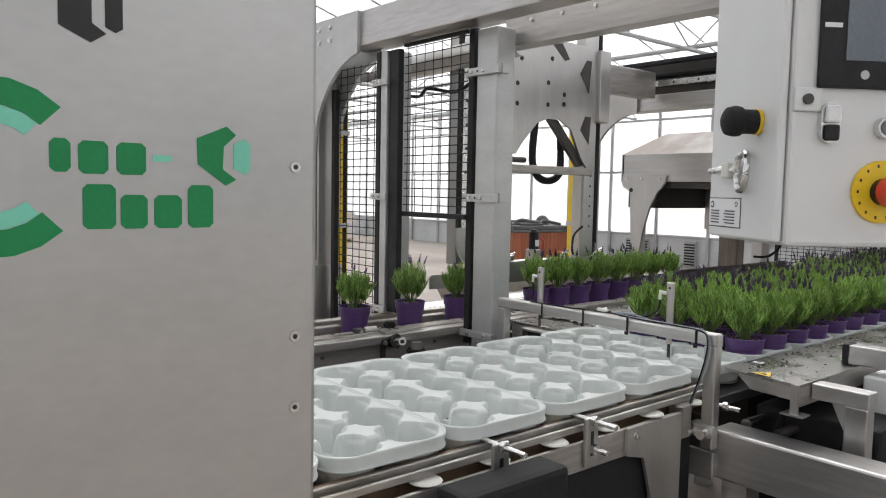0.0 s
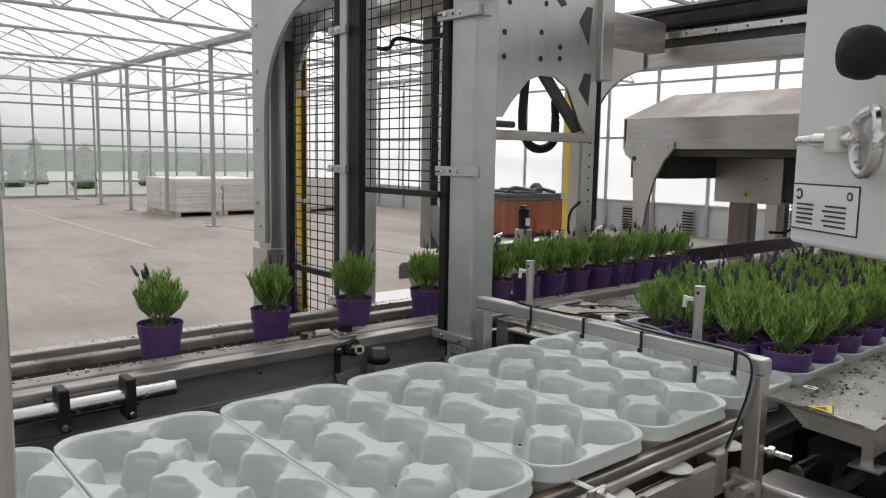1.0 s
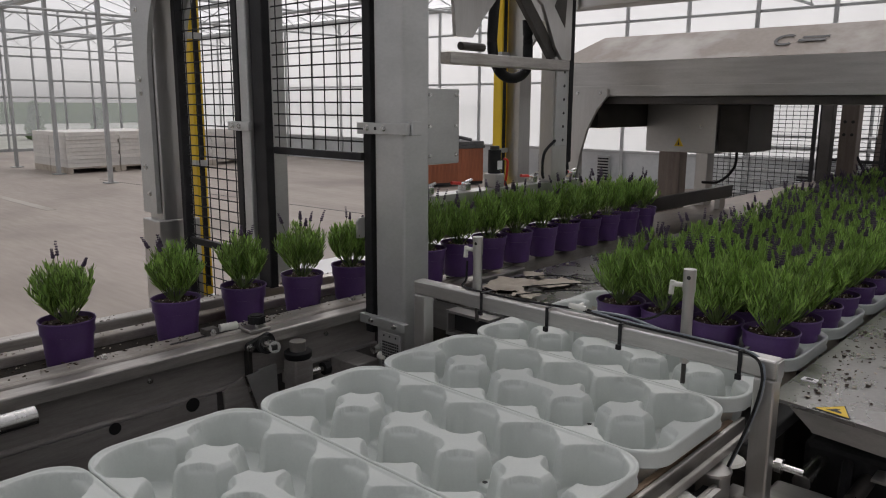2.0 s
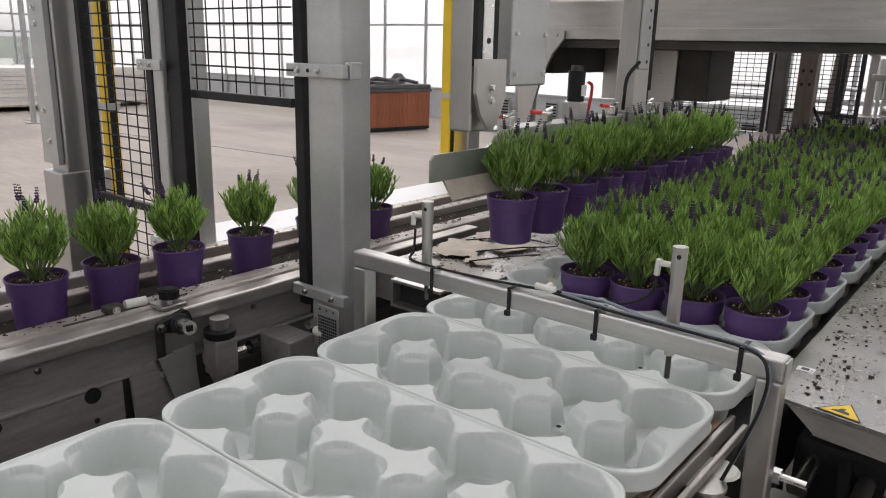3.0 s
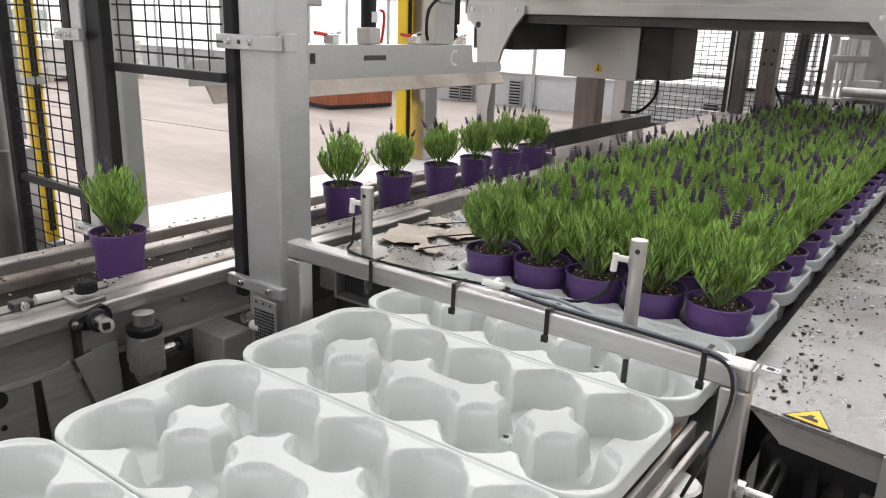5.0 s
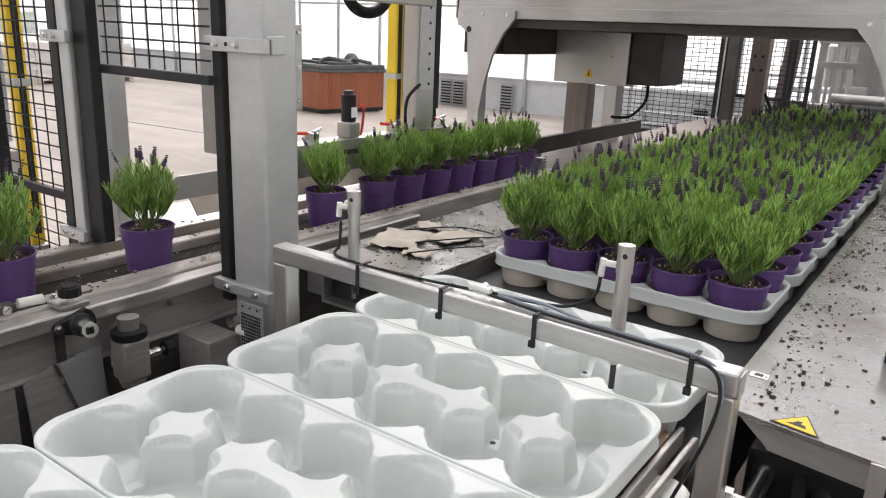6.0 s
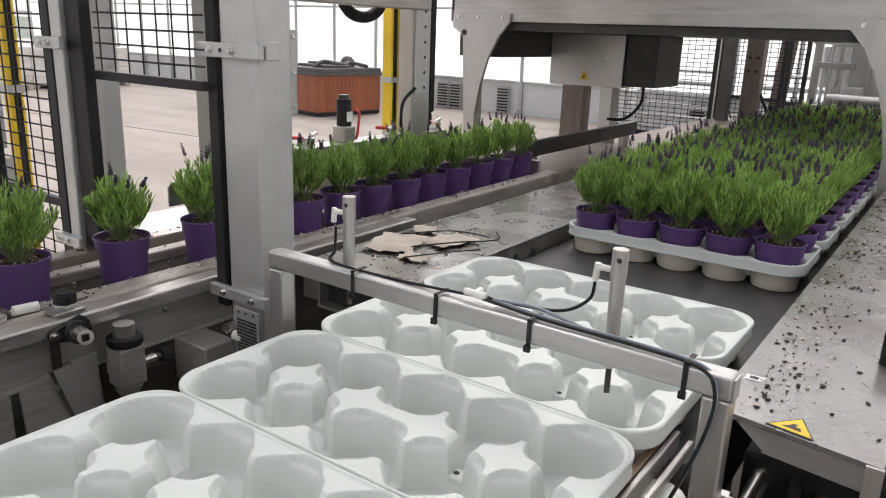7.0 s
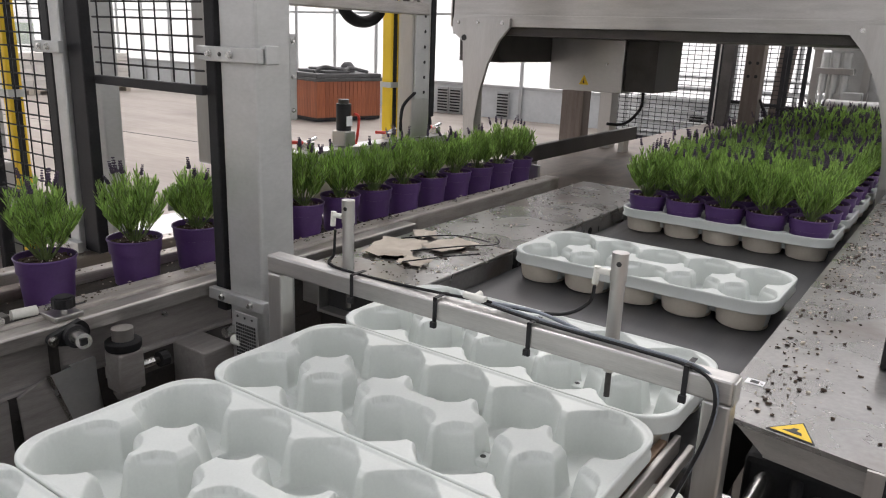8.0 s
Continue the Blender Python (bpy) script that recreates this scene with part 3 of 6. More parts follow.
table = thing("side_table", "stainless side table strewn with soil crumbs", "table")
part("top", Build().slab([(0.302, 0.135), (0.497, 0.105), (0.497, 7.0), (0.302, 7.0)], "z", 0.893, 0.9), DIRTY, table)
part("front_lip", Build().slab([(0.37, 0.127), (0.497, 0.107), (0.497, 0.111), (0.37, 0.131)], "z", 0.862, 0.8925), STEEL_X, table)
part("corner_gusset", Build().slab([(0.335, 0.892), (0.37, 0.892), (0.37, 0.862)], "y", 0.131, 0.135), STEEL_X, table)
part("side_lip", Build().box(0.492, 0.497, 0.112, 7.0, 0.85, 0.8925), STEEL_Y, table)
part("support", Build().box(0.40, 0.45, 0.5, 6.8, 0.80, 0.892), DARKSTEEL, table)
for y in (0.6, 3.2, 6.4):
    part("leg", Build().box(0.40, 0.45, y, y + 0.05, 0, 0.80), STEEL, table)
part("hanger_plate", Build().box(0.480, 0.4985, 0.100, 0.1045, 0.836, 0.9), STEEL, table)
part("foot_tab", Build().box(0.465, 0.515, 0.085, 0.125, 0.832, 0.8355), STEEL, table)
sign = part("warning_sign", Build().slab([(0.368, 0.129), (0.424, 0.1205), (0.403, 0.170)], "z", 0.9004, 0.9012), INK, table, "yellow triangular hand hazard sticker")
part("sign_face", Build().slab([(0.3725, 0.1305), (0.4205, 0.1230), (0.4025, 0.1660)], "z", 0.9013, 0.9018), YELLOW, sign)
part("sign_mark", Build().slab([(0.385, 0.1345), (0.408, 0.131), (0.406, 0.138), (0.400, 0.140), (0.402, 0.147), (0.396, 0.146), (0.393, 0.140)], "z", 0.9019, 0.9023), INK, sign)
part("sticker", Build().box(0.314, 0.338, 0.245, 0.262, 0.9003, 0.9010), PAPER, table, "small white code sticker, print unreadable")
part("sticker_mark", Build().box(0.320, 0.331, 0.249, 0.258, 0.9011, 0.9014), INK, table)

crumb_mesh = []
rnd = random.Random(11)
for k in range(6):
    b = Build()
    bmesh.ops.create_icosphere(b.bm, subdivisions=1, radius=1)
    for v in b.bm.verts:
        v.co *= 0.7 + 0.5 * rnd.random()
        v.co.z *= 0.55
    crumb_mesh.append(b)
allb = [Build(), Build()]
for k in range(1700):
    y = 0.16 + (rnd.random() ** 0.9) * 2.6
    spread = abs(rnd.gauss(0, 0.042 if k % 3 else 0.09))
    x = 0.312 + min(spread, 0.17) + (0.02 if y < 0.4 else 0)
    s = 0.0008 + 0.0030 * rnd.random() ** 3
    tgt = allb[0] if rnd.random() < 0.62 else allb[1]
    src = crumb_mesh[k % 6].bm
    m = Matrix.Translation((x, y, 0.9005 + s * 0.3)) @ Euler((0, 0, rnd.random() * 6.28)).to_matrix().to_4x4() @ Matrix.Diagonal((s * rnd.uniform(0.8, 1.7), s, s, 1))
    vm = {v: tgt.bm.verts.new(m @ v.co) for v in src.verts}
    for f in src.faces:
        tgt.bm.faces.new([vm[v] for v in f.verts])
for k in range(2000):
    if k % 4 == 0:
        x, y, z = -0.588 + 0.265 * rnd.random(), 0.32 + 1.2 * rnd.random() ** 1.4, 0.8705
    else:
        x, y, z = rnd.choice((-0.745, -0.755, -0.79, -0.885, -0.925, -1.035)) + rnd.uniform(-0.016, 0.016), -1.2 + 2.8 * rnd.random(), 0.8565
        z = 0.8345 if -0.905 < x < -0.775 else (0.8625 if x > -0.775 else 0.8555)
    s = 0.0010 + 0.0022 * rnd.random() ** 2
    tgt = allb[0] if rnd.random() < 0.7 else allb[1]
    src = crumb_mesh[k % 6].bm
    m = Matrix.Translation((x, y, z + s * 0.3)) @ Euler((0, 0, rnd.random() * 6.28)).to_matrix().to_4x4() @ Matrix.Diagonal((s * rnd.uniform(0.8, 2.2), s, s, 1))
    vm = {v: tgt.bm.verts.new(m @ v.co) for v in src.verts}
    for f in src.faces:
        tgt.bm.faces.new([vm[v] for v in f.verts])
for b in crumb_mesh:
    b.bm.free()
single("soil_crumbs", allb[0], SOIL, "dark soil crumbs scattered on table, plate and rails", "soil", kind="stuff")
single("perlite_crumbs", allb[1], PAPERTRASH, "pale perlite and bark crumbs on the steel table", "soil", kind="stuff")

# ---- infeed for the trays ----
infeed = thing("tray_infeed", "tray infeed conveyor with steel side plates", "conveyor")
part("bed", Build().box(-0.28, 0.250, -3.2, 0.085, 0.79, 0.826), BELT, infeed)
part("slide_strip", Build().box(0.252, 0.264, -3.2, 0.10, 0.80, 0.858, 0.003), COPPER, infeed, "brown worn slide strip")
part("side_rail", Build().box(0.266, 0.274, -3.2, 0.12, 0.835, 0.860, 0.002), STEEL_Y, infeed)
part("lower_rail", Build().box(0.284, 0.292, -3.2, 0.12, 0.838, 0.852, 0.002), STEEL_Y, infeed)
part("side_plate", Build().box(0.30, 0.308, -3.2, -0.06, 0.765, 0.825, 0.002), STEEL_Y, infeed)
part("end_plate", Build().slab([(-0.27, 0.826), (-0.07, 0.826), (-0.07, 0.42), (-0.17, 0.42), (-0.18, 0.66), (-0.21, 0.752), (-0.27, 0.768)], "x", 0.309, 0.317), STEEL, infeed)
part("far_rail", Build().box(-0.315, -0.30, -3.2, 0.10, 0.78, 0.84, 0.002), STEEL_Y, infeed)
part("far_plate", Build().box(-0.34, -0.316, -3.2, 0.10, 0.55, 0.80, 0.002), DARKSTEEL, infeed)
for x in (-0.27, 0.21):
    for y in (-3.0, -1.6, -0.06):
        part("leg", Build().box(x, x + 0.06, y, y + 0.06, 0, 0.79), STEEL, infeed)
# Black sheet puts the shade behind the side plate into its colour.
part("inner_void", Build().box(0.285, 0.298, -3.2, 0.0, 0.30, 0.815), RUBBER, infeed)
part("motor", Build().box(0.325, 0.40, -0.80, -0.55, 0.68, 0.838, 0.012), RUBBER, infeed, "black motor housing with unreadable raised print")
for k in range(5):
    part("raised_mark", Build().box(0.4005, 0.402, -0.68 + k * 0.018, -0.67 + k * 0.018, 0.755, 0.775 + 0.006 * (k % 2)), BLACK, infeed)
for y in (-0.64, -0.388):
    br = part("rail_bracket", Build().box(0.309, 0.317, y - 0.020, y + 0.020, 0.773, 0.873, 0.003), STEEL, infeed)
    part("bracket_slot", Build().box(0.3172, 0.3182, y - 0.004, y + 0.004, 0.795, 0.845), INK, br)
    part("stud", Build().rod((0.265, y, 0.866), (0.375, y, 0.866), 0.0055, 10), CHROME, br)
    part("nut", Build().rod((0.318, y, 0.866), (0.328, y, 0.866), 0.011, 6), CHROME, br)
    part("stud", Build().rod((0.30, y, 0.810), (0.355, y, 0.810), 0.0055, 10), CHROME, br)
    part("nut", Build().rod((0.319, y, 0.810), (0.329, y, 0.810), 0.011, 6), CHROME, br)
bolt(infeed, (0.317, -0.24, 0.806), "x", 0.006)
for k in range(7):
    disc = part("support_disc", Build().lathe([(0, 0.829), (0.026, 0.829), (0.03, 0.832), (0.026, 0.835), (0, 0.835)], 14, (0.288, -0.95 + k * 0.16, 0)), PALEPLASTIC, infeed)

# Added black box: stands in for the shade under the side table.
housing = thing("drive_housing", "black box with shafts, added for the shade under the side table", "housing")
part("body", Build().box(0.33, 0.62, 0.24, 1.6, 0.30, 0.80, 0.01), RUBBER, housing)
part("shaft", Build().rod((0.36, 0.14, 0.77), (0.36, 0.24, 0.77), 0.014, 12), CHROME, housing, "", True)
part("shaft", Build().rod((0.43, 0.15, 0.76), (0.43, 0.24, 0.76), 0.012, 12), DARKSTEEL, housing, "", True)
part("hose", Build().tube([(0.40, 0.24, 0.78), (0.41, 0.19, 0.74), (0.425, 0.17, 0.62), (0.42, 0.18, 0.45)], 0.009), RUBBER, housing, "", True)
for x in (0.36, 0.58):
    for y in (0.28, 1.5):
        part("foot", Build().box(x - 0.02, x + 0.02, y - 0.02, y + 0.02, 0, 0.30), DARKSTEEL, housing)
beam = single("cross_frame", Build().box(0.33, 1.3, 0.03, 0.12, 0.66, 0.775, 0.006).box(1.24, 1.3, 0.04, 0.10, 0, 0.66).box(0.36, 0.42, 0.04, 0.10, 0, 0.66).box(0.25, 0.345, 0.02, 0.029, 0.655, 0.72, 0.002), STEEL_X, "heavy square stainless cross beam of the machine frame", "frame")
tubeframe = thing("tube_stand", "square stainless tube frame beside the table", "frame")
part("cross_tube", Build().box(0.499, 0.622, 0.16, 0.205, 0.862, 0.898, 0.003), STEEL_X, tubeframe)
part("upright", Build().box(0.570, 0.618, 0.165, 0.205, 0, 0.8615, 0.003), STEEL, tubeframe)
part("gusset", Build().slab([(0.570, 0.862), (0.535, 0.862), (0.570, 0.79)], "y", 0.18, 0.186), STEEL, tubeframe)
cab2 = thing("drive_cabinet", "pale grey sheet metal drive cabinet beside the table", "cabinet")
part("body", Build().box(0.517, 1.02, 0.40, 1.0, 0.02, 0.885, 0.006), WHITE, cab2)
part("tube", Build().box(0.472, 1.02, 0.42, 0.47, 0.902, 0.950, 0.003), STEEL_X, cab2)
part("end_cap", Build().box(0.457, 0.4719, 0.418, 0.472, 0.9005, 0.952, 0.003), BLACK, cab2, "black plastic tube cap")
part("tube_foot", Build().box(0.7, 0.75, 0.42, 0.47, 0.885, 0.902), STEEL, cab2)
part("foot", Build().box(0.54, 1.0, 0.42, 0.98, 0, 0.02), BLACK, cab2)

# ---- sensor bridge over the trays ----
bridge = thing("sensor_bridge", "square stainless tube bridge with two sensor cylinders and hoses", "sensor bridge")
part("crossbar", Build().box(-0.360, 0.352, 0.0, 0.028, 0.974, 1.002, 0.003), STEEL_X, bridge)
part("leg", Build().box(-0.360, -0.330, 0.0, 0.028, 0.70, 0.9735, 0.003), STEEL, bridge)
part("leg", Build().box(0.322, 0.352, 0.0, 0.028, 0.733, 0.9735, 0.003), STEEL, bridge)
part("end_cap", Build().box(0.3522, 0.354, 0.003, 0.027, 0.973, 0.999), STEEL, bridge)


def sensor(x, y, zt, zb, rod):
    c = part("sensor_cylinder", Build().rod((x, y, zb), (x, y, zt - 0.035), 0.0088, 20), STEEL, bridge, "brushed steel air cylinder", True)
    part("head", Build().rod((x, y, zt - 0.035), (x, y, zt), 0.0100, 20), STEEL, c, "", True)
    part("port", Build().rod((x + 0.003, y - 0.0107, zt - 0.012), (x + 0.003, y - 0.0097, zt - 0.012), 0.0032, 10), INK, c)
    part("fitting", Build().rod((x - 0.009, y - 0.003, zt - 0.026), (x - 0.025, y - 0.005, zt - 0.026), 0.0042, 10).rod((x - 0.025, y - 0.005, zt - 0.021), (x - 0.027, y - 0.005, zt - 0.043), 0.0042, 10), PALEPLASTIC, c, "pale push-in hose fitting", True)
    part("rod", Build().rod((x, y, rod), (x, y, zb), 0.0038, 12), DARKSTEEL, c, "", True)
    part("nut", Build().rod((x, y, zb - 0.016), (x, y, zb), 0.007, 6), STEEL, c)
    part("bracket", Build().box(x - 0.016, x + 0.016, 0.0302, y + 0.014, 0.972, 0.985), STEEL, c)
    return c


sensor(0.194, 0.055, 1.101, 0.965, 0.915)
sensor(-0.234, 0.050, 1.10, 0.98, 0.93)
hoses = Build().tube([(-0.258, 0.047, 1.05), (-0.254, 0.04, 1.015), (-0.235, 0.018, 1.004), (-0.10, 0.018, 1.004), (0.02, 0.02, 1.010)], 0.0022)
hoses.tube([(0.167, 0.050, 1.055), (0.160, 0.052, 1.03), (0.125, 0.048, 1.008), (0.06, 0.03, 1.008), (0.03, 0.02, 1.012)], 0.0022)
part("hose", hoses, RUBBER, bridge, "thin black air hoses", True)
for k, off in enumerate((0.0, 0.008)):
    part("hose", Build().tube([(0.03, 0.016 + off, 1.010), (0.12, 0.012 + off, 1.006), (0.24, 0.008 + off, 1.006), (0.315, 0.002 + off, 1.004), (0.338, -0.012 + off, 0.985), (0.335, -0.016 + off, 0.94), (0.318, -0.016 + off, 0.88), (0.300, -0.02 + off, 0.82), (0.296, -0.022 + off, 0.76)], 0.0021), HOSE if k else RUBBER, bridge, "air hose running down the leg", True)
part("hose", Build().tube([(0.04, 0.024, 1.010), (0.10, 0.028, 1.012), (0.15, 0.026, 1.006), (0.18, 0.02, 1.003)], 0.0024), HOSE, bridge, "blue-grey air hose", True)
part("tee_fitting", Build().rod((0.0, 0.02, 1.013), (0.034, 0.018, 1.013), 0.005, 10).rod((0.017, 0.019, 1.013), (0.017, 0.032, 1.015), 0.0045, 10), PALEPLASTIC, bridge, "white hose tee", True)
for x in (-0.181, -0.033, 0.109, 0.302):
    part("cable_tie", Build().box(x - 0.0028, x + 0.0028, -0.0018, -0.0004, 0.971, 1.0068).box(x - 0.0028, x + 0.0028, -0.0018, 0.028, 1.0055, 1.0068).box(x - 0.004, x + 0.004, -0.006, -0.001, 0.965, 0.973), BLACK, bridge)
clampblock = part("leg_clamp", Build().box(0.312, 0.362, -0.014, -0.001, 0.762, 0.792, 0.002).box(0.296, 0.3215, -0.012, 0.028, 0.765, 0.790, 0.002), STEEL, bridge)
part("knob", Build().rod((0.345, -0.014, 0.776), (0.345, -0.040, 0.776), 0.011, 14), CHROME, clampblock, "", True)
part("knob", Build().rod((0.305, -0.012, 0.770), (0.305, -0.032, 0.770), 0.008, 14), CHROME, clampblock, "", True)
part("tube_block", Build().box(0.272, 0.310, -0.055, -0.018, 0.76, 0.832, 0.002), STEEL, bridge)
part("block_flange", Build().rod((0.291, -0.038, 0.8325), (0.291, -0.038, 0.837), 0.026, 20), STEEL, bridge, "", True)
part("cable_plug", Build().rod((0.285, -0.06, 0.79), (0.288, -0.063, 0.735), 0.007, 10), RUBBER, bridge, "", True)
part("cable_loop", Build().tube([(0.288, -0.063, 0.735), (0.292, -0.066, 0.705), (0.278, -0.07, 0.688), (0.266, -0.068, 0.70), (0.272, -0.062, 0.725)], 0.004), RUBBER, bridge, "", True)
part("tie_rod", Build().rod((0.31, 0.06, 0.825), (0.385, 0.06, 0.825), 0.005, 10).rod((0.345, 0.06, 0.825), (0.355, 0.06, 0.825), 0.011, 8), CHROME, bridge)

# ---- guard post, gate and mesh ----
post = thing("guard_post", "broad galvanised square guard post with bolted clamps", "post")
part("tube", Build().box(-0.624, -0.527, 0.135, 0.218, 0.0, 1.85, 0.006), GALV, post)
for z in (1.71, 1.296):
    c = part("clamp", Build().box(-0.668, -0.505, 0.119, 0.134, z - 0.013, z + 0.013, 0.002), GALV, post, "flat zinc clamp bar")
    for x in (-0.632, -0.575):
        bolt(c, (x, 0.119, z), "-y", 0.005)
    part("clamp_hole", Build().rod((-0.603, 0.1188, z), (-0.603, 0.1175, z), 0.004, 10), INK, c)
    part("clamp_ear", Build().box(-0.517, -0.500, 0.135, 0.165, z - 0.014, z + 0.018, 0.002), GALV, c)
c = part("clamp", Build().box(-0.668, -0.510, 0.119, 0.134, 0.827, 0.850, 0.002), GALV, post, "flat zinc clamp bar")
for x in (-0.625, -0.545):
    bolt(c, (x, 0.119, 0.839), "-y", 0.005)
part("hinge_pin", Build().rod((-0.60, 0.10, 0.775), (-0.60, 0.134, 0.775), 0.010, 12), CHROME, post)


def mesh_panel(b, x0, x1, z0, z1, y, step=0.048, r=0.0019):
    x = x0 + step / 2
    while x < x1:
        b.rod((x, y, z0), (x, y, z1), r, 4)
        x += step
    z = z0 + step / 2
    while z < z1:
        b.rod((x0, y + 0.003, z), (x1, y + 0.003, z), r, 4)
        z += step * 0.62
    return b


gate = thing("guard_gate", "black wire mesh guard gate hung over the pot line", "gate")
part("stile", Build().box(-0.666, -0.638, 0.136, 0.161, 0.80, 1.86, 0.003), BLACK, gate)
part("stile", Build().box(-1.046, -0.990, 0.085, 0.11, 0.86, 1.83, 0.003), BLACK, gate)
part("bottom_bar", Build().box(-0.989, -0.639, 0.106, 0.1185, 1.222, 1.240, 0.002), BLACK, gate)
part("top_bar", Build().box(-0.989, -0.639, 0.106, 0.1185, 1.836, 1.850, 0.002), BLACK, gate)
part("wire_mesh", mesh_panel(Build(), -0.989, -0.640, 1.241, 1.836, 0.110), BLACK, gate, "black welded wire mesh")
part("hinge_bracket", Build().box(-0.665, -0.6245, 0.1615, 0.19, 0.86, 0.89), STEEL, gate)
fence = thing("guard_fence", "black wire mesh guard fence beside the portal leg", "fence")
part("post", Build().box(-1.088, -1.050, 0.075, 0.115, 0.0, 1.83, 0.004), GALV, fence, "galvanised fence post")
part("stile", Build().box(-1.119, -1.091, 0.075, 0.10, 0.62, 1.83, 0.003), BLACK, fence)
part("stile", Build().box(-1.435, -1.410, 0.075, 0.10, 0.62, 1.72, 0.003), BLACK, fence)
part("bottom_bar", Build().box(-1.409, -1.120, 0.080, 0.097, 0.62, 0.638, 0.002), BLACK, fence)
part("middle_bar", Build().box(-1.409, -1.120, 0.080, 0.097, 0.935, 0.952, 0.002), BLACK, fence)
part("wire_mesh", mesh_panel(Build(), -1.409, -1.119, 0.639, 1.80, 0.088), BLACK, fence, "black welded wire mesh")
for z in (1.715, 1.292, 0.87):
    c = part("clamp", Build().box(-1.130, -1.032, 0.060, 0.074, z - 0.012, z + 0.012, 0.002), GALV, fence, "flat zinc clamp bar")
    bolt(c, (-1.105, 0.06, z), "-y", 0.005)
    bolt(c, (-1.072, 0.06, z), "-y", 0.005)
backpost = single("inner_post", Build().box(-1.180, -1.108, 0.19, 0.235, 0.0, 1.85, 0.004), GALV, "galvanised post behind the mesh gate", "post")


def light_curtain(x, y, z0, w, label):
    lc = thing("light_curtain", label, "light curtain", "light curtains", at=(x, y, 0))
    part("profile", Build().box(-w, w, -w, w, z0, 1.86, 0.004), YELLOW, lc, "yellow profile")
    part("lens_strip", Build().box(w, w + 0.001, -w * 0.5, w * 0.5, z0 + 0.03, 1.78), BLACK, lc)
    part("foot_post", Build().box(-w - 0.008, w + 0.008, -w - 0.008, w + 0.008, 0.0, z0 - 0.001, 0.004), GALV, lc)
    for z in (1.15, 1.55):
        part("bracket", Build().box(-w - 0.006, w + 0.004, -w - 0.004, w + 0.004, z, z + 0.02), GALV, lc)


light_curtain(-1.57, 0.215, 0.72, 0.018, "yellow light curtain post behind the mesh")

# ---- near portal ----
portal = thing("near_portal", "stainless gantry portal with curved corner plates and top beam", "portal")
inner = arc(-1.10, 1.45, 0.385, 180, 100, 12)
corner = [(-1.57, 1.02), (-1.485, 1.02)] + [(x, z) for x, z in inner] + [(-1.166, 1.985), (-1.57, 1.985)]
part("corner_plate", Build().slab(corner, "y", 0.02, 0.034), GALV, portal, "bolted corner plate with a curved edge")
part("corner_plate", Build().slab(corner, "y", 0.13, 0.144), GALV, portal)
part("leg", Build().box(-1.565, -1.475, 0.036, 0.128, 0.0, 1.84, 0.005), STEEL, portal)
part("leg_sleeve", Build().box(-1.575, -1.465, 0.015, 0.15, 0.0, 1.0, 0.004), STEEL, portal)
part("top_beam", Build().box(-1.27, 0.95, 0.035, 0.129, 1.855, 1.985, 0.005), STEEL_X, portal)
part("leg", Build().box(0.88, 0.96, 0.036, 0.128, 0.0, 1.854, 0.005), STEEL, portal)
for x in (-1.52, -1.44, -1.36):
    for z in (1.90, 1.95):
        bolt(portal, (x, 0.02, z), "-y", 0.008)
for x, z in ((-1.535, 1.78), (-1.535, 1.62), (-1.535, 1.42), (-1.535, 1.38), (-1.535, 1.16), (-1.52, 1.08)):
    bolt(portal, (x, 0.02, z), "-y", 0.006)
part("inner_beam", Build().box(-0.60, 0.95, 0.24, 0.31, 1.80, 1.90, 0.004), STEEL_X, portal)
part("inner_beam_flange", Build().box(-0.60, 0.95, 0.236, 0.2399, 1.80, 1.82), STEEL_X, portal)
part("tie_beam", Build().box(0.89, 0.95, 0.13, 0.239, 1.80, 1.854), STEEL, portal)
for k in range(7):
    bolt(portal, (-0.48 + k * 0.13, 0.24, 1.875), "-y", 0.006)
part("service_pipe", Build().rod((-1.42, 0.30, 1.80), (-0.60, 0.32, 1.83), 0.045, 20), STEEL, portal, "broad steel duct pipe", True)
part("pipe_hanger", Build().box(-1.40, -1.37, 0.129, 0.32, 1.76, 1.80), STEEL, portal)
part("cable_bundle", Build().tube([(-1.3, 0.28, 1.72), (-1.15, 0.3, 1.69), (-1.05, 0.27, 1.71), (-0.92, 0.3, 1.69), (-0.8, 0.3, 1.73)], 0.007), RUBBER, portal, "", True)

# ---- far portal with the linear axis ----
axis = thing("far_portal", "stainless rear portal carrying the linear axis", "portal")
inner = arc(-0.98, 1.42, 0.30, 180, 95, 12)
corner = [(-1.37, 1.05), (-1.28, 1.05)] + inner + [(-1.005, 1.72), (-1.005, 1.95), (-1.37, 1.95)]
part("corner_plate", Build().slab(corner, "y", 1.545, 1.56), STEEL, axis)
part("leg", Build().box(-1.365, -1.29, 1.561, 1.64, 0.0, 1.72, 0.004), STEEL, axis)
part("beam", Build().box(-1.36, 0.95, 1.561, 1.66, 1.725, 1.80, 0.004), STEEL_X, axis)
part("beam_upper", Build().box(-1.36, 0.95, 1.58, 1.66, 1.801, 1.96, 0.004), DARKSTEEL, axis)
part("linear_rail", Build().box(-1.28, 0.95, 1.553, 1.579, 1.835, 1.865, 0.003), CHROME, axis, "bright linear guide rail")
part("cable_tray", Build().box(-1.28, 0.95, 1.50, 1.54, 1.93, 1.95, 0.003), BLACK, axis, "black cable tray")
part("toothed_belt", Build().box(-1.28, 0.95, 1.553, 1.578, 1.88, 1.892), RUBBER, axis)
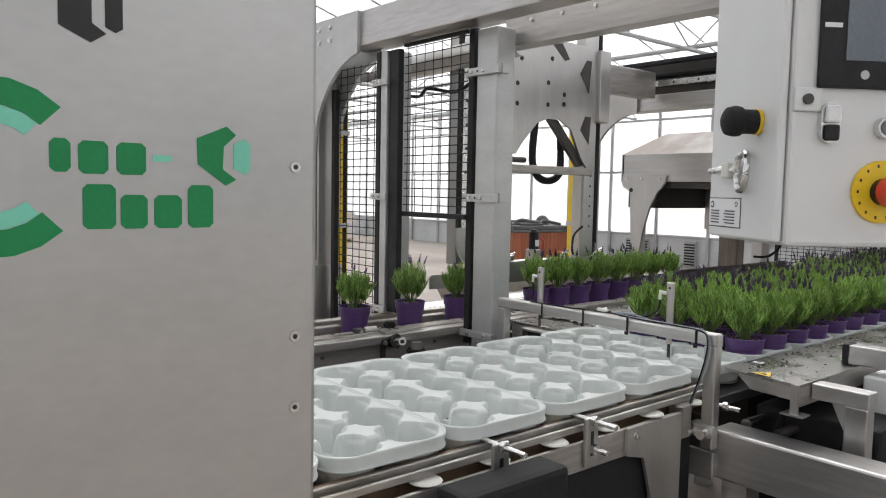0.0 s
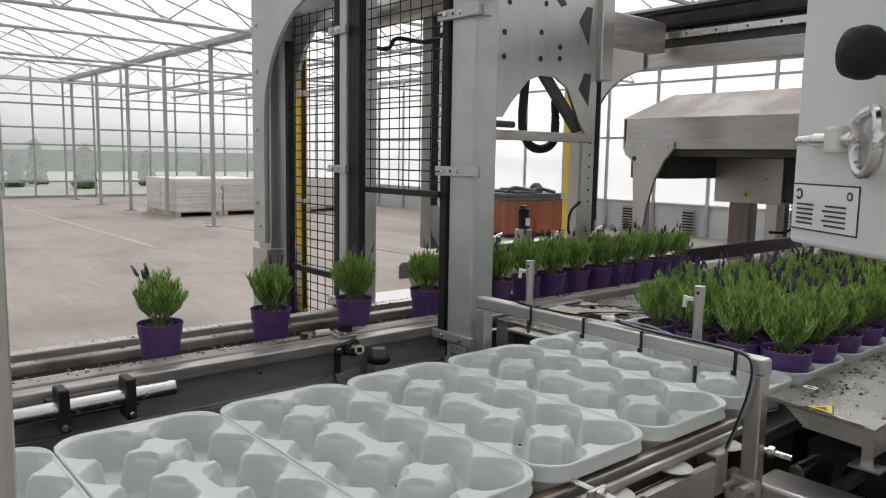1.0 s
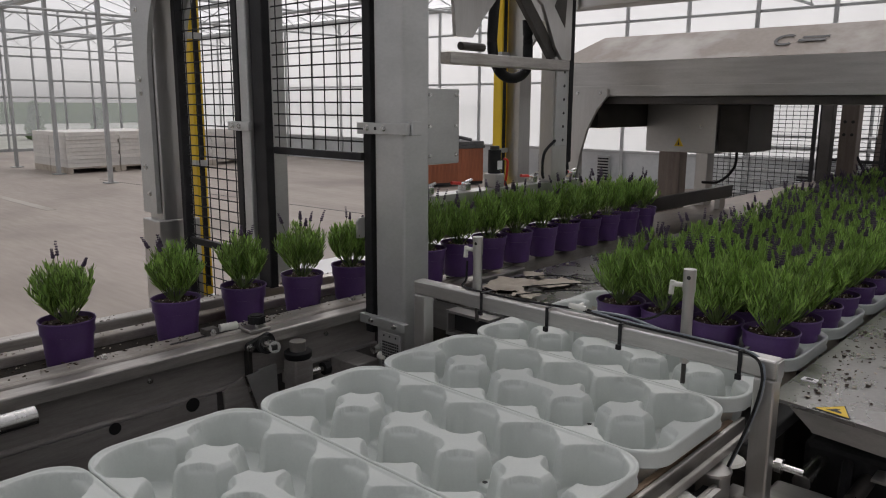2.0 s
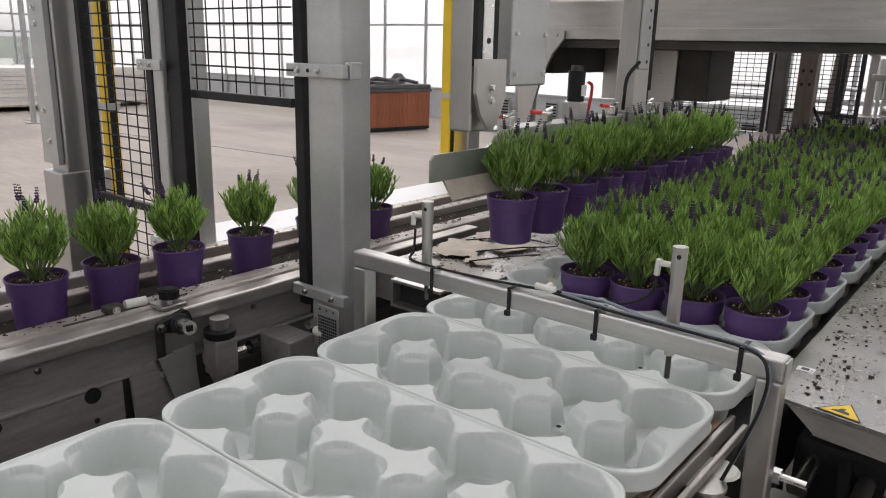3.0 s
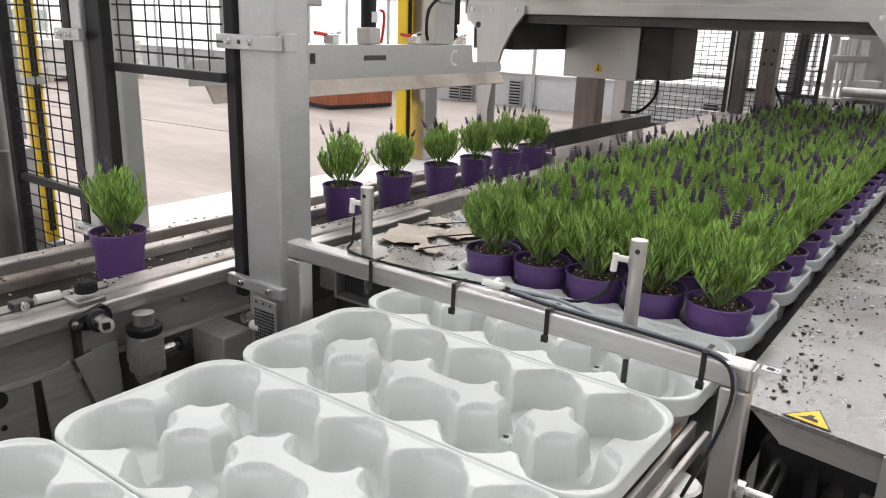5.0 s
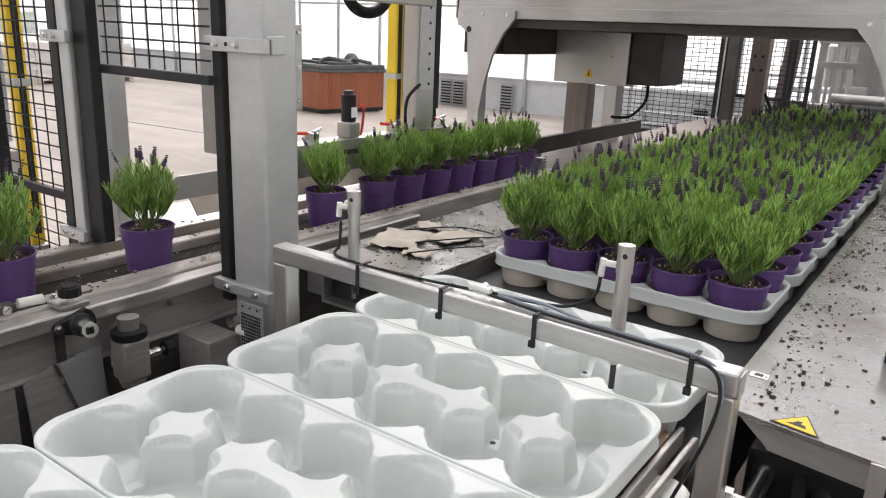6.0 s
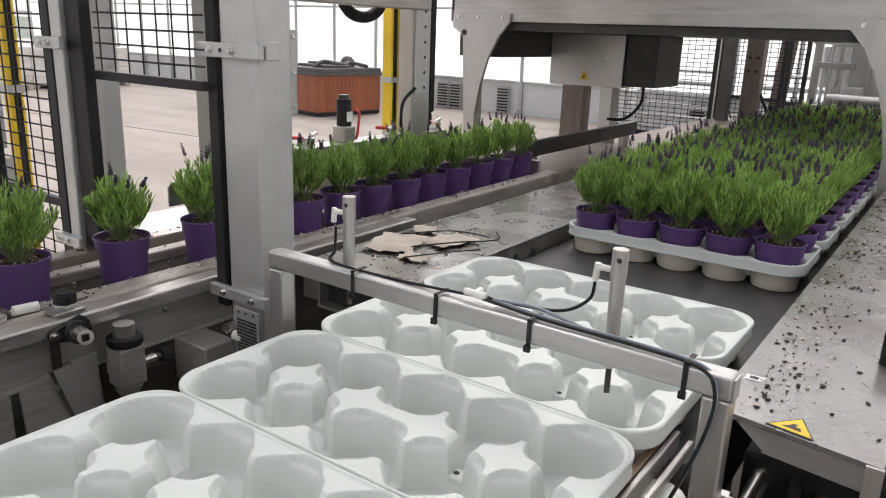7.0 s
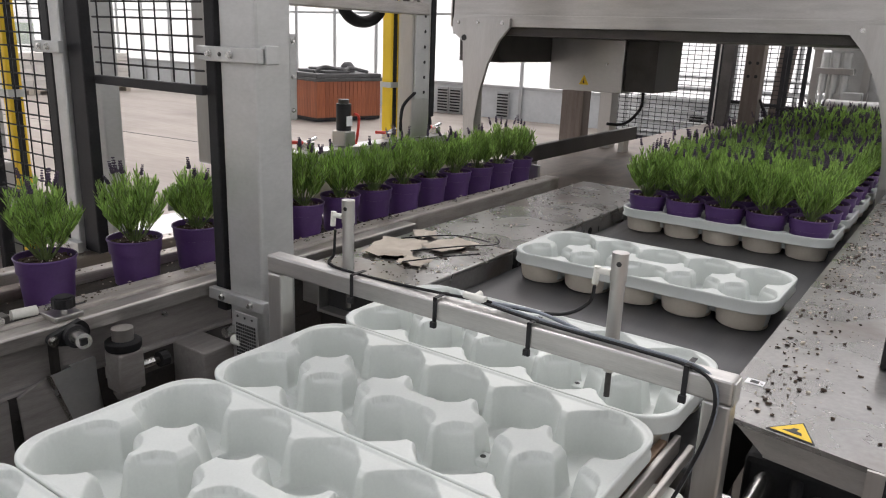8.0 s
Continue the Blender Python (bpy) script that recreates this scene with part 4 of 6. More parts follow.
part("leg", Build().box(0.87, 0.95, 1.561, 1.64, 0.0, 1.724, 0.004), STEEL, axis)
for k in range(16):
    part("rail_screw", Build().rod((-1.2 + k * 0.13, 1.5528, 1.85), (-1.2 + k * 0.13, 1.5518, 1.85), 0.005, 8), INK, axis)
light_curtain(-1.36, 1.515, 0.82, 0.022, "yellow light curtain post by the rear portal")

# ---- row gripper: moves over the pots and trays ----
gripper = thing("row_gripper", "steel row gripper with long folded blade, columns and motor", "gripper")
outline = [(0.205, 0.975), (1.43, 0.975), (1.43, 1.0), (1.40, 1.005), (1.26, 1.008), (1.25, 1.06), (0.43, 1.06), (0.415, 1.05), (0.405, 1.036), (0.385, 1.028), (0.215, 1.028), (0.205, 1.018)]
blade = part("blade", Build().slab(outline, "x", -0.943, -0.937), SHEET, gripper, "long folded stainless blade with worn lower lip")
part("lower_lip", Build().slab([(-0.943, 0.975), (-0.937, 0.975), (-0.912, 0.940), (-0.916, 0.938)], "y", 0.245, 1.42), PAPERTRASH, blade, "worn pale dirty lip")
part("top_flange", Build().box(-1.0, -0.9435, 0.43, 1.25, 1.054, 1.06), SHEET, blade)
part("emblem", Build().slab(arc(1.16, 1.022, 0.024, 60, 300, 14) + arc(1.16, 1.022, 0.017, 300, 60, 14), "x", -0.9368, -0.9362), PAPER, blade)
part("emblem", Build().slab(arc(0.46, 1.022, 0.024, 60, 300, 14) + arc(0.46, 1.022, 0.018, 300, 60, 14), "x", -0.9368, -0.9362), GREYPLASTIC, blade)
part("emblem_bar", Build().box(-0.9368, -0.9362, 0.49, 0.53, 1.025, 1.035).box(-0.9368, -0.9362, 0.495, 0.535, 1.005, 1.015), INK, blade)
part("emblem_bar", Build().box(-0.9368, -0.9362, 0.55, 0.568, 1.015, 1.040), INK, blade)
part("stamp", Build().box(-0.9368, -0.9362, 0.745, 0.835, 1.02, 1.033), DARKSTEEL, blade, "stamped code, kept as a plain bar")
part("badge", Build().box(-0.9368, -0.9360, 1.33, 1.39, 0.978, 1.0), GREYPLASTIC, blade)
left = part("column", Build().box(-1.0, -0.945, 0.334, 0.404, 1.061, 2.25, 0.004), STEEL, gripper)
part("rail", Build().box(-0.944, -0.932, 0.352, 0.386, 1.20, 2.2, 0.002), CHROME, left, "bright guide rail with screw holes")
for k in range(8):
    part("rail_hole", Build().rod((-0.9318, 0.369, 1.24 + k * 0.09), (-0.9308, 0.369, 1.24 + k * 0.09), 0.006, 10), INK, left)
part("edge_strip", Build().box(-0.946, -0.934, 0.334, 0.349, 1.19, 2.2).box(-0.946, -0.934, 0.389, 0.404, 1.19, 2.2), BLACK, left)
tip = part("tip_plate", Build().slab([(0.319, 1.205), (0.419, 1.205), (0.419, 1.13), (0.404, 1.095), (0.379, 1.066), (0.364, 1.066), (0.334, 1.10), (0.319, 1.14)], "x", -0.929, -0.921), STEEL, left, "shield-shaped steel end plate")
bolt(tip, (-0.921, 0.369, 1.15), "x", 0.006)
bolt(tip, (-0.921, 0.369, 1.125), "x", 0.006)
right = part("column", Build().box(-1.0, -0.945, 1.075, 1.165, 1.061, 2.25, 0.004), STEEL, gripper)
part("cover_plate", Build().box(-0.944, -0.938, 1.080, 1.145, 1.18, 1.44, 0.002), GALV, right)
for k in range(6):
    part("column_hole", Build().rod((-0.9375, 1.125, 1.20 + k * 0.045), (-0.9365, 1.125, 1.20 + k * 0.045), 0.005, 10), INK, right)
part("drive_chain", Build().box(-0.975, -0.95, 1.172, 1.200, 1.12, 2.2, 0.004), RUBBER, right, "black energy chain")
part("chain_links", Build().tube([(-0.962, 1.186, 1.12), (-0.962, 1.19, 1.09), (-0.965, 1.172, 1.072)], 0.009), RUBBER, right, "", True)
web_outer = [(0.53, 1.50), (0.50, 1.80), (0.53, 1.98), (1.09, 1.98), (1.09, 1.46), (1.04, 1.46), (1.0, 1.50), (0.93, 1.62), (0.86, 1.655), (0.79, 1.655), (0.72, 1.63), (0.64, 1.55), (0.60, 1.50)]
web = part("web_plate", Build().slab(web_outer, "x", -0.905, -0.893), STEEL, gripper, "big cut-out stainless web plate")
for tri in ([(0.99, 1.62), (1.05, 1.56), (1.06, 1.68), (1.02, 1.68)], [(0.98, 1.86), (1.04, 1.78), (1.055, 1.92), (1.02, 1.92)], [(0.80, 1.96), (0.88, 1.90), (0.91, 1.91), (0.86, 1.97)]):
    part("cutout", Build().slab(tri, "x", -0.8928, -0.8918), DARKSTEEL, web)
for y, z in ((0.60, 1.78), (0.60, 1.70), (0.78, 1.80), (0.78, 1.71), (0.88, 1.76), (0.88, 1.72), (0.62, 1.88), (0.80, 1.90)):
    part("web_hole", Build().rod((-0.8928, y, z), (-0.8915, y, z), 0.010, 12), INK, web)
part("brace", Build().slab([(0.80, 1.655), (0.86, 1.655), (1.045, 1.475), (1.0, 1.46)], "x", -0.925, -0.907), DARKSTEEL, gripper)
part("stretcher", Build().box(-0.925, -0.885, 0.50, 1.075, 1.425, 1.458, 0.003), STEEL_Y, gripper)
part("slide_block", Build().box(-0.94, -0.87, 1.09, 1.16, 1.66, 1.97, 0.004), STEEL, gripper)
part("slide_arm", Build().box(-0.94, -0.87, 1.161, 1.50, 1.80, 1.92, 0.004), STEEL_Y, gripper)
part("cable_loop", Build().tube([(-0.96, 0.78, 1.66), (-0.96, 0.766, 1.50), (-0.95, 0.778, 1.43), (-0.95, 0.82, 1.402), (-0.95, 0.875, 1.40), (-0.95, 0.925, 1.427), (-0.96, 0.945, 1.50), (-0.96, 0.94, 1.58)], 0.016, 10), RUBBER, gripper, "black ribbed cable hose", True)
for z in (1.63, 1.48):
    part("hose_clip", Build().rod((-0.94, 0.60, z), (-0.94, 0.70, z), 0.012, 10), DARKSTEEL, gripper)
box = part("valve_box", Build().box(-1.02, -0.93, 0.447, 0.588, 1.150, 1.360, 0.004), GALV, gripper, "grey valve cover box")
for y in (0.463, 0.572):
    for z in (1.175, 1.257, 1.342):
        bolt(box, (-0.93, y, z), "x", 0.004)
motor = part("motor", Build().rod((-0.97, 0.800, 1.105), (-0.97, 0.800, 1.178), 0.021, 18), BLACK, gripper, "small black motor", True)
part("motor_label", Build().box(-0.9488, -0.9465, 0.788, 0.810, 1.118, 1.145), PAPER, motor)
part("motor_cap", Build().rod((-0.97, 0.800, 1.1785), (-0.97, 0.800, 1.190), 0.015, 18), DARKSTEEL, motor, "", True)
part("gearbox", Build().box(-0.995, -0.945, 0.778, 0.822, 1.061, 1.1045, 0.004), STEEL, motor)
part("motor_cable", Build().tube([(-0.95, 0.822, 1.15), (-0.945, 0.835, 1.14), (-0.95, 0.835, 1.09), (-0.96, 0.84, 1.065)], 0.004), RED, motor, "red cable", True)
for y in (0.50, 0.66, 1.0, 1.235):
    tg = part("toggle_clamp", Build().box(-0.99, -0.955, y - 0.012, y + 0.012, 1.061, 1.085, 0.003).rod((-0.97, y, 1.085), (-0.97, y + 0.03, 1.092), 0.005, 8), CHROME, gripper)
    part("handle", Build().rod((-0.97, y - 0.06, 1.088), (-0.97, y - 0.02, 1.084), 0.005, 8), RED, tg, "red clamp handle", True)
part("cable", Build().tube([(-0.96, 1.05, 1.075), (-0.95, 1.03, 1.10), (-0.95, 1.04, 1.16), (-0.94, 1.085, 1.20)], 0.005), RUBBER, gripper, "", True)

# ---- hood over the belt ----
HOODSTEEL = mat("hood_steel", (0.42, 0.41, 0.395), (0.58, 0.57, 0.55), 0.34, 0.9, 5, (1.2, 10, 10), 0.04, 60, stains=0.3, stain=(0.22, 0.19, 0.16))
hood = thing("machine_hood", "dusty stainless tunnel hood on curved side plates", "hood")
part("front_band", Build().box(-1.445, 0.36, 2.05, 2.062, 1.395, 1.545, 0.003), HOODSTEEL, hood)
part("lower_band", Build().box(-1.440, 0.355, 2.040, 2.0495, 1.393, 1.44, 0.002), HOODSTEEL, hood)
b = Build()
vs = [b.bm.verts.new(p) for p in ((-1.47, 2.05, 1.546), (0.36, 2.05, 1.546), (0.36, 3.2, 1.546), (-1.47, 3.2, 1.546), (-1.31, 2.26, 1.675), (0.20, 2.26, 1.675), (0.20, 3.0, 1.675), (-1.31, 3.0, 1.675))]
for f in ((0, 1, 5, 4), (1, 2, 6, 5), (2, 3, 7, 6), (3, 0, 4, 7), (4, 5, 6, 7), (3, 2, 1, 0)):
    b.bm.faces.new([vs[i] for i in f])
DUST = mat("dusty_hood_top", (0.22, 0.185, 0.155), (0.31, 0.27, 0.235), 0.6, 0.2, 6, (1, 1, 1), 0.05, 60, stains=0.9, stain=(0.46, 0.44, 0.41))
part("roof", b, DUST, hood, "sloping hood top with brown dust and wiped streaks")
part("emblem", Build().slab(arc(-0.42, 0.0, 0.045, 50, 310, 14) + arc(-0.42, 0.0, 0.030, 310, 50, 14), "z", 0, 0.001), INK, hood).matrix_basis = Matrix.Translation((0, 2.15, 1.612)) @ Euler((radians(31.5), 0, 0)).to_matrix().to_4x4()
part("emblem_bar", Build().box(-0.37, -0.27, -0.02, 0.0, 0, 0.001).box(-0.36, -0.26, 0.008, 0.022, 0, 0.001), INK, hood).matrix_basis = Matrix.Translation((0, 2.15, 1.612)) @ Euler((radians(31.5), 0, 0)).to_matrix().to_4x4()
for x in (-1.47, 0.352):
    part("side_skin", Build().box(x, x + 0.008, 2.063, 3.2, 1.39, 1.545), STEEL_Y, hood)
# Dark steel here carries the shade inside the hood.
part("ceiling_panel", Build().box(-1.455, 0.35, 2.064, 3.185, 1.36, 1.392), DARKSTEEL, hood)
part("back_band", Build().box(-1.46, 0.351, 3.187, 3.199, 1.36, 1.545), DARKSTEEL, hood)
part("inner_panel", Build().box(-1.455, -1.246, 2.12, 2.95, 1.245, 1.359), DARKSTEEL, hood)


def hood_leg(sign, x):
    f = lambda d: x + sign * d
    pts = [(f(0.0), 1.425), (f(0.0), 1.37), (f(0.055), 1.33), (f(0.085), 0.78), (f(0.125), 0.78)]
    pts += [(f(0.13), 1.0), (f(0.15), 1.12), (f(0.185), 1.24), (f(0.235), 1.335), (f(0.285), 1.392), (f(0.285), 1.425)]
    leg = part("leg_plate", Build().slab(pts, "y", 2.022, 2.0385), STEEL, hood, "curved stainless leg plate")
    part("leg_tube", Build().box(min(f(0.085), f(0.125)), max(f(0.085), f(0.125)), 2.04, 2.09, 0.0, 1.392, 0.003), STEEL, hood)
    for d in (0.03, 0.13, 0.25):
        bolt(leg, (f(d), 2.022, 1.408), "-y", 0.006)
    part("leg_hole", Build().rod((f(0.062), 2.0218, 1.345), (f(0.062), 2.0205, 1.345), 0.013, 14), INK, leg)


hood_leg(1, -1.430)
hood_leg(-1, 0.405)
elec = thing("electrical_box", "stainless electrical box hung under the hood", "electrical box")
part("body", Build().box(-1.245, -0.87, 2.60, 2.95, 1.12, 1.359, 0.004), SHEET, elec)
part("door", Build().box(-0.869, -0.72, 2.62, 2.94, 1.13, 1.359, 0.004), DARKSTEEL, elec)
s = part("warning_sign", Build().slab([(-1.085, 1.15), (-1.035, 1.15), (-1.06, 1.195)], "y", 2.597, 2.5995), YELLOW, elec, "small yellow voltage warning triangle")
part("sign_mark", Build().slab([(-1.064, 1.157), (-1.056, 1.157), (-1.060, 1.182)], "y", 2.5955, 2.5968), INK, s)
bolt(elec, (-0.95, 2.60, 1.25), "-y", 0.005)
part("cable", Build().tube([(-0.80, 2.70, 1.13), (-0.80, 2.68, 1.05), (-0.86, 2.66, 0.98), (-0.95, 2.66, 0.97)], 0.007), RUBBER, elec, "", True)
part("hanger", Build().box(-1.0, -0.95, 2.78, 2.83, 1.3595, 1.37), STEEL, elec)

# ---- machinery past the hood ----
BROWNSTEEL = mat("brownish_post_steel", (0.13, 0.105, 0.09), (0.24, 0.20, 0.175), 0.5, 0.5, 6, (9, 9, 0.8), 0.05, 60, stains=0.5, stain=(0.15, 0.12, 0.10))
for x0, x1, y, m in ((-1.36, -1.23, 2.98, BROWNSTEEL), (-1.17, -1.10, 3.05, STEEL), (-1.06, -0.985, 4.85, DARKSTEEL), (0.42, 0.5, 3.3, STEEL), (0.42, 0.5, 4.4, STEEL)):
    single("machine_post", Build().box(x0, x1, y, y + 0.09, 0.0, 1.62 if y > 3.2 else 1.359, 0.004), m, "stainless machine post past the hood", "post", "posts past the hood")
drilled = thing("drilled_post", "brownish steel post with bolt holes past the hood", "post")
part("tube", Build().box(-0.575, -0.485, 3.55, 3.64, 0.0, 1.70, 0.004), BROWNSTEEL, drilled)
for z in (1.20, 1.27):
    for x in (-0.55, -0.51):
        part("post_hole", Build().rod((x, 3.5498, z), (x, 3.548, z), 0.009, 10), INK, drilled)
part("hose", Build().tube([(-0.46, 3.60, 0.86), (-0.44, 3.60, 0.98), (-0.47, 3.60, 1.05), (-0.484, 3.60, 1.08)], 0.008), RUBBER, drilled, "", True)
brace = single("leaning_brace", Build().slab([(-0.80, 0.0), (-0.70, 0.0), (-0.60, 1.75), (-0.70, 1.75)], "y", 5.05, 5.10), BROWNSTEEL, "brown steel brace leaning behind the guard panels", "brace")


def back_fence(x0, x1, y, bar, z0=0.55, z1=1.75):
    f = thing("rear_fence", "black wire mesh guard panel past the hood", "fence", "rear guard panels")
    part("stile", Build().box(x0 - 0.025, x0, y, y + 0.025, 0, z1), BLACK, f)
    part("stile", Build().box(x1, x1 + 0.025, y, y + 0.025, 0, z1), BLACK, f)
    part("top_bar", Build().box(x0, x1, y, y + 0.02, z1 - 0.02, z1), BLACK, f)
    if bar:
        part("middle_bar", Build().box(x0, x1, y, y + 0.02, 0.955, 0.975), BLACK, f)
    part("wire_mesh", mesh_panel(Build(), x0, x1, z0, z1 - 0.02, y + 0.005, 0.05, 0.0024), BLACK, f)


back_fence(-1.90, -1.13, 4.9, False)
back_fence(-1.09, -0.90, 5.0, True)
back_fence(-0.83, -0.64, 4.9, True)
back_fence(-0.60, -0.49, 4.7, True)
rear = thing("rear_portal", "stainless rear machine portal far along the belt", "portal")
part("beam", Build().box(-1.3, 0.9, 5.6, 5.7, 1.42, 1.6, 0.004), STEEL_X, rear)
for x in (-1.3, 0.05, 0.5, 0.82):
    part("upright", Build().box(x, x + 0.08, 5.61, 5.69, 0, 1.42, 0.004), STEEL, rear)
part("roller", Build().rod((-0.42, 5.35, 0.98), (0.95, 5.05, 1.0), 0.035, 14), STEEL, rear, "", True)
part("roller", Build().rod((-0.40, 5.5, 0.93), (0.95, 5.25, 0.95), 0.04, 14), STEEL, rear, "", True)
part("roller_stand", Build().box(0.9, 0.95, 4.95, 5.35, 0, 0.96), STEEL, rear)
part("roller_stand", Build().box(-0.42, -0.37, 5.3, 5.55, 0, 0.94), STEEL, rear)


far_machine = thing("rear_machine", "grey steel processing machine far along the belt", "machine")
part("body", Build().box(-0.62, 1.4, 6.45, 7.6, 0.75, 2.1, 0.01), GALV, far_machine, "grey machine housing")
part("canopy", Build().box(-0.72, 1.45, 6.2, 6.29, 1.36, 1.50, 0.006), STEEL_X, far_machine)
for x in (-0.72, -0.34, 0.62, 1.32):
    part("leg", Build().box(x, x + 0.06, 6.30, 6.36, 0, 1.36), STEEL, far_machine)
for x in (-0.60, -0.52, -0.44):
    part("air_cylinder", Build().rod((x, 6.15, 1.02), (x, 6.15, 1.34), 0.030, 14).rod((x, 6.15, 0.88), (x, 6.15, 1.02), 0.014, 10), GALV, far_machine, "", True)
part("cylinder_plate", Build().box(-0.66, -0.38, 6.11, 6.19, 1.17, 1.22, 0.004), STEEL, far_machine)
part("front_rail", Build().box(-0.75, 1.4, 6.10, 6.20, 0.84, 0.88, 0.004), STEEL_X, far_machine)
part("control_box", Build().box(-0.42, -0.28, 6.0, 6.09, 0.93, 1.04, 0.006), GALV, far_machine)


def trolley(x, y):
    t = thing("plant_trolley", "tall metal shelf trolley parked near the wall", "trolley", "parked trolleys", at=(x, y, 0))
    for dx in (-0.65, 0.62):
        for dy in (-0.28, 0.25):
            part("upright", Build().box(dx, dx + 0.03, dy, dy + 0.03, 0.1, 1.5), FRAME, t)
    for k in range(6):
        part("shelf", Build().box(-0.65, 0.65, -0.28, 0.28, 0.15 + 0.16 * k, 0.18 + 0.16 * k), FRAME, t)
    part("base", Build().box(-0.66, 0.66, -0.29, 0.29, 0.0, 0.1), BLACK, t)


for x in (-2.9, -1.3, 0.2, 1.8):
    trolley(x, 9.6)

# ---- fittings on the pot conveyor ----
adj = thing("adjuster", "black slide flange with bright shaft and hand knob on the rail", "adjuster")
flange = [(-0.159 + dy, 0.836 + dz) for dy, dz in arc(0, 0, 0.027, -60, 60, 6) + arc(-0.034, 0, 0.010, 120, 240, 5)]
part("bracket", Build().slab(flange, "x", -0.671, -0.659), BLACK, adj)
part("boss", Build().rod((-0.659, -0.161, 0.837), (-0.640, -0.166, 0.840), 0.019, 20), BLACK, adj, "", True)
bolt(adj, (-0.659, -0.195, 0.836), "x", 0.006)
part("shaft", Build().rod((-0.655, -0.162, 0.838), (-0.587, -0.183, 0.852), 0.0125, 20), CHROME, adj, "bright round shaft with a square socket", True)
part("shaft_socket", Build().box(-0.5875, -0.5835, -0.1895, -0.1785, 0.8465, 0.8575), INK, adj)
part("back_plate", Build().box(-0.7035, -0.698, -0.175, -0.085, 0.770, 0.827), WEBSTEEL, adj)
cap = [(0.019 * (1 if k % 2 else 0.93) * math.cos(2 * math.pi * k / 24), 0.019 * (1 if k % 2 else 0.93) * math.sin(2 * math.pi * k / 24)) for k in range(24)]
part("hand_knob", Build().slab([(-0.70 + x, -0.152 + y) for x, y in cap], "z", 0.875, 0.891).rod((-0.70, -0.152, 0.891), (-0.70, -0.152, 0.894), 0.014, 20), RUBBER, adj, "black ribbed hand knob")
part("knob_stem", Build().rod((-0.70, -0.152, 0.862), (-0.70, -0.152, 0.8749), 0.006, 12), CHROME, adj, "", True)
part("clamp_block", Build().box(-0.727, -0.680, -0.180, -0.128, 0.8575, 0.866, 0.002), STEEL, adj)
part("pin", Build().rod((-0.735, -0.222, 0.870), (-0.730, -0.183, 0.870), 0.009, 14), PALEPLASTIC, adj, "", True)
part("pin_block", Build().box(-0.748, -0.722, -0.262, -0.230, 0.8625, 0.876, 0.002), DARKSTEEL, adj)
bolt(adj, (-0.722, -0.246, 0.869), "x", 0.005)
part("slot", Build().box(-0.732, -0.724, -0.34, -0.10, 0.8622, 0.8630), INK, adj)
holder = thing("tube_holder", "steel clamp block with black ribbed hand screw", "holder")
body = part("body", Build().box(-0.674, -0.628, -0.104, -0.054, 0.712, 0.788, 0.005), WEBSTEEL, holder)
part("body_tip", Build().rod((-0.651, -0.079, 0.696), (-0.651, -0.079, 0.7118), 0.020, 6, 0.027), WEBSTEEL, holder)
part("collar", Build().lathe([(0.020, 0.788), (0.029, 0.7885), (0.031, 0.793), (0.031, 0.803), (0.027, 0.806), (0.018, 0.806)], 24, (-0.651, -0.079, 0)), RUBBER, holder, "", True)
part("peg", Build().rod((-0.651, -0.079, 0.8055), (-0.651, -0.079, 0.8275), 0.0185, 20), STEEL, holder, "", True)
part("screw", Build().rod((-0.648, -0.054, 0.745), (-0.645, -0.026, 0.747), 0.008, 14), CHROME, holder, "", True)
part("screw_neck", Build().rod((-0.645, -0.026, 0.747), (-0.644, -0.016, 0.747), 0.0055, 12), DARKSTEEL, holder, "", True)
part("hand_screw", Build().slab([(-0.644 + 0.8 * x, 0.747 + 0.8 * y) for x, y in cap], "y", -0.016, 0.0), RUBBER, holder, "black ribbed hand screw")
part("arm", Build().box(-0.700, -0.6745, -0.09, -0.065, 0.72, 0.752), WEBSTEEL, holder)
rodh = thing("guide_rod", "bright round guide rod held by black clamps", "rod")
part("rod", Build().rod((-0.615, -1.5, 0.825), (-0.615, -0.64, 0.835), 0.017, 18), CHROME, rodh, "", True)
for y in (-0.86, -0.735):
    part("clamp", Build().box(-0.645, -0.59, y - 0.01, y + 0.01, 0.79, 0.875, 0.004), BLACK, rodh)
    bolt(rodh, (-0.589, y, 0.802), "x", 0.005)
part("mount", Build().box(-0.672, -0.645, -0.88, -0.70, 0.80, 0.845, 0.003), DARKSTEEL, rodh)
chute = thing("dust_chute", "folded stainless chute under the pot conveyor", "chute")
# One folded sheet: darker and lighter steels stand for its shaded and lit faces.
part("back_wing", Build().slab([(-0.250, 0.745), (-0.20, 0.766), (-0.135, 0.56), (-0.24, 0.56)], "x", -0.690, -0.683), WEBSTEEL, chute)
# Chrome strip draws the glint along the fold.
part("bright_edge", Build().slab([(-0.203, 0.768), (-0.197, 0.768), (-0.132, 0.56), (-0.138, 0.56)], "x", -0.684, -0.676), CHROME, chute, "folded edge, its glint put in as chrome")
part("front_wing", Build().slab([(-0.196, 0.766), (-0.160, 0.770), (-0.092, 0.56), (-0.131, 0.56)], "x", -0.686, -0.679), GALV, chute)
part("side_wing", Build().slab([(-0.158, 0.770), (-0.112, 0.772), (-0.108, 0.56), (-0.091, 0.56)], "x", -0.695, -0.688), GALV, chute)
part("pan", Build().box(-0.689, -0.45, -0.42, -0.06, 0.545, 0.559), DARKSTEEL, chute)
box2 = thing("inner_duct", "open steel duct beneath the plate edge, its inside shade drawn black", "duct")
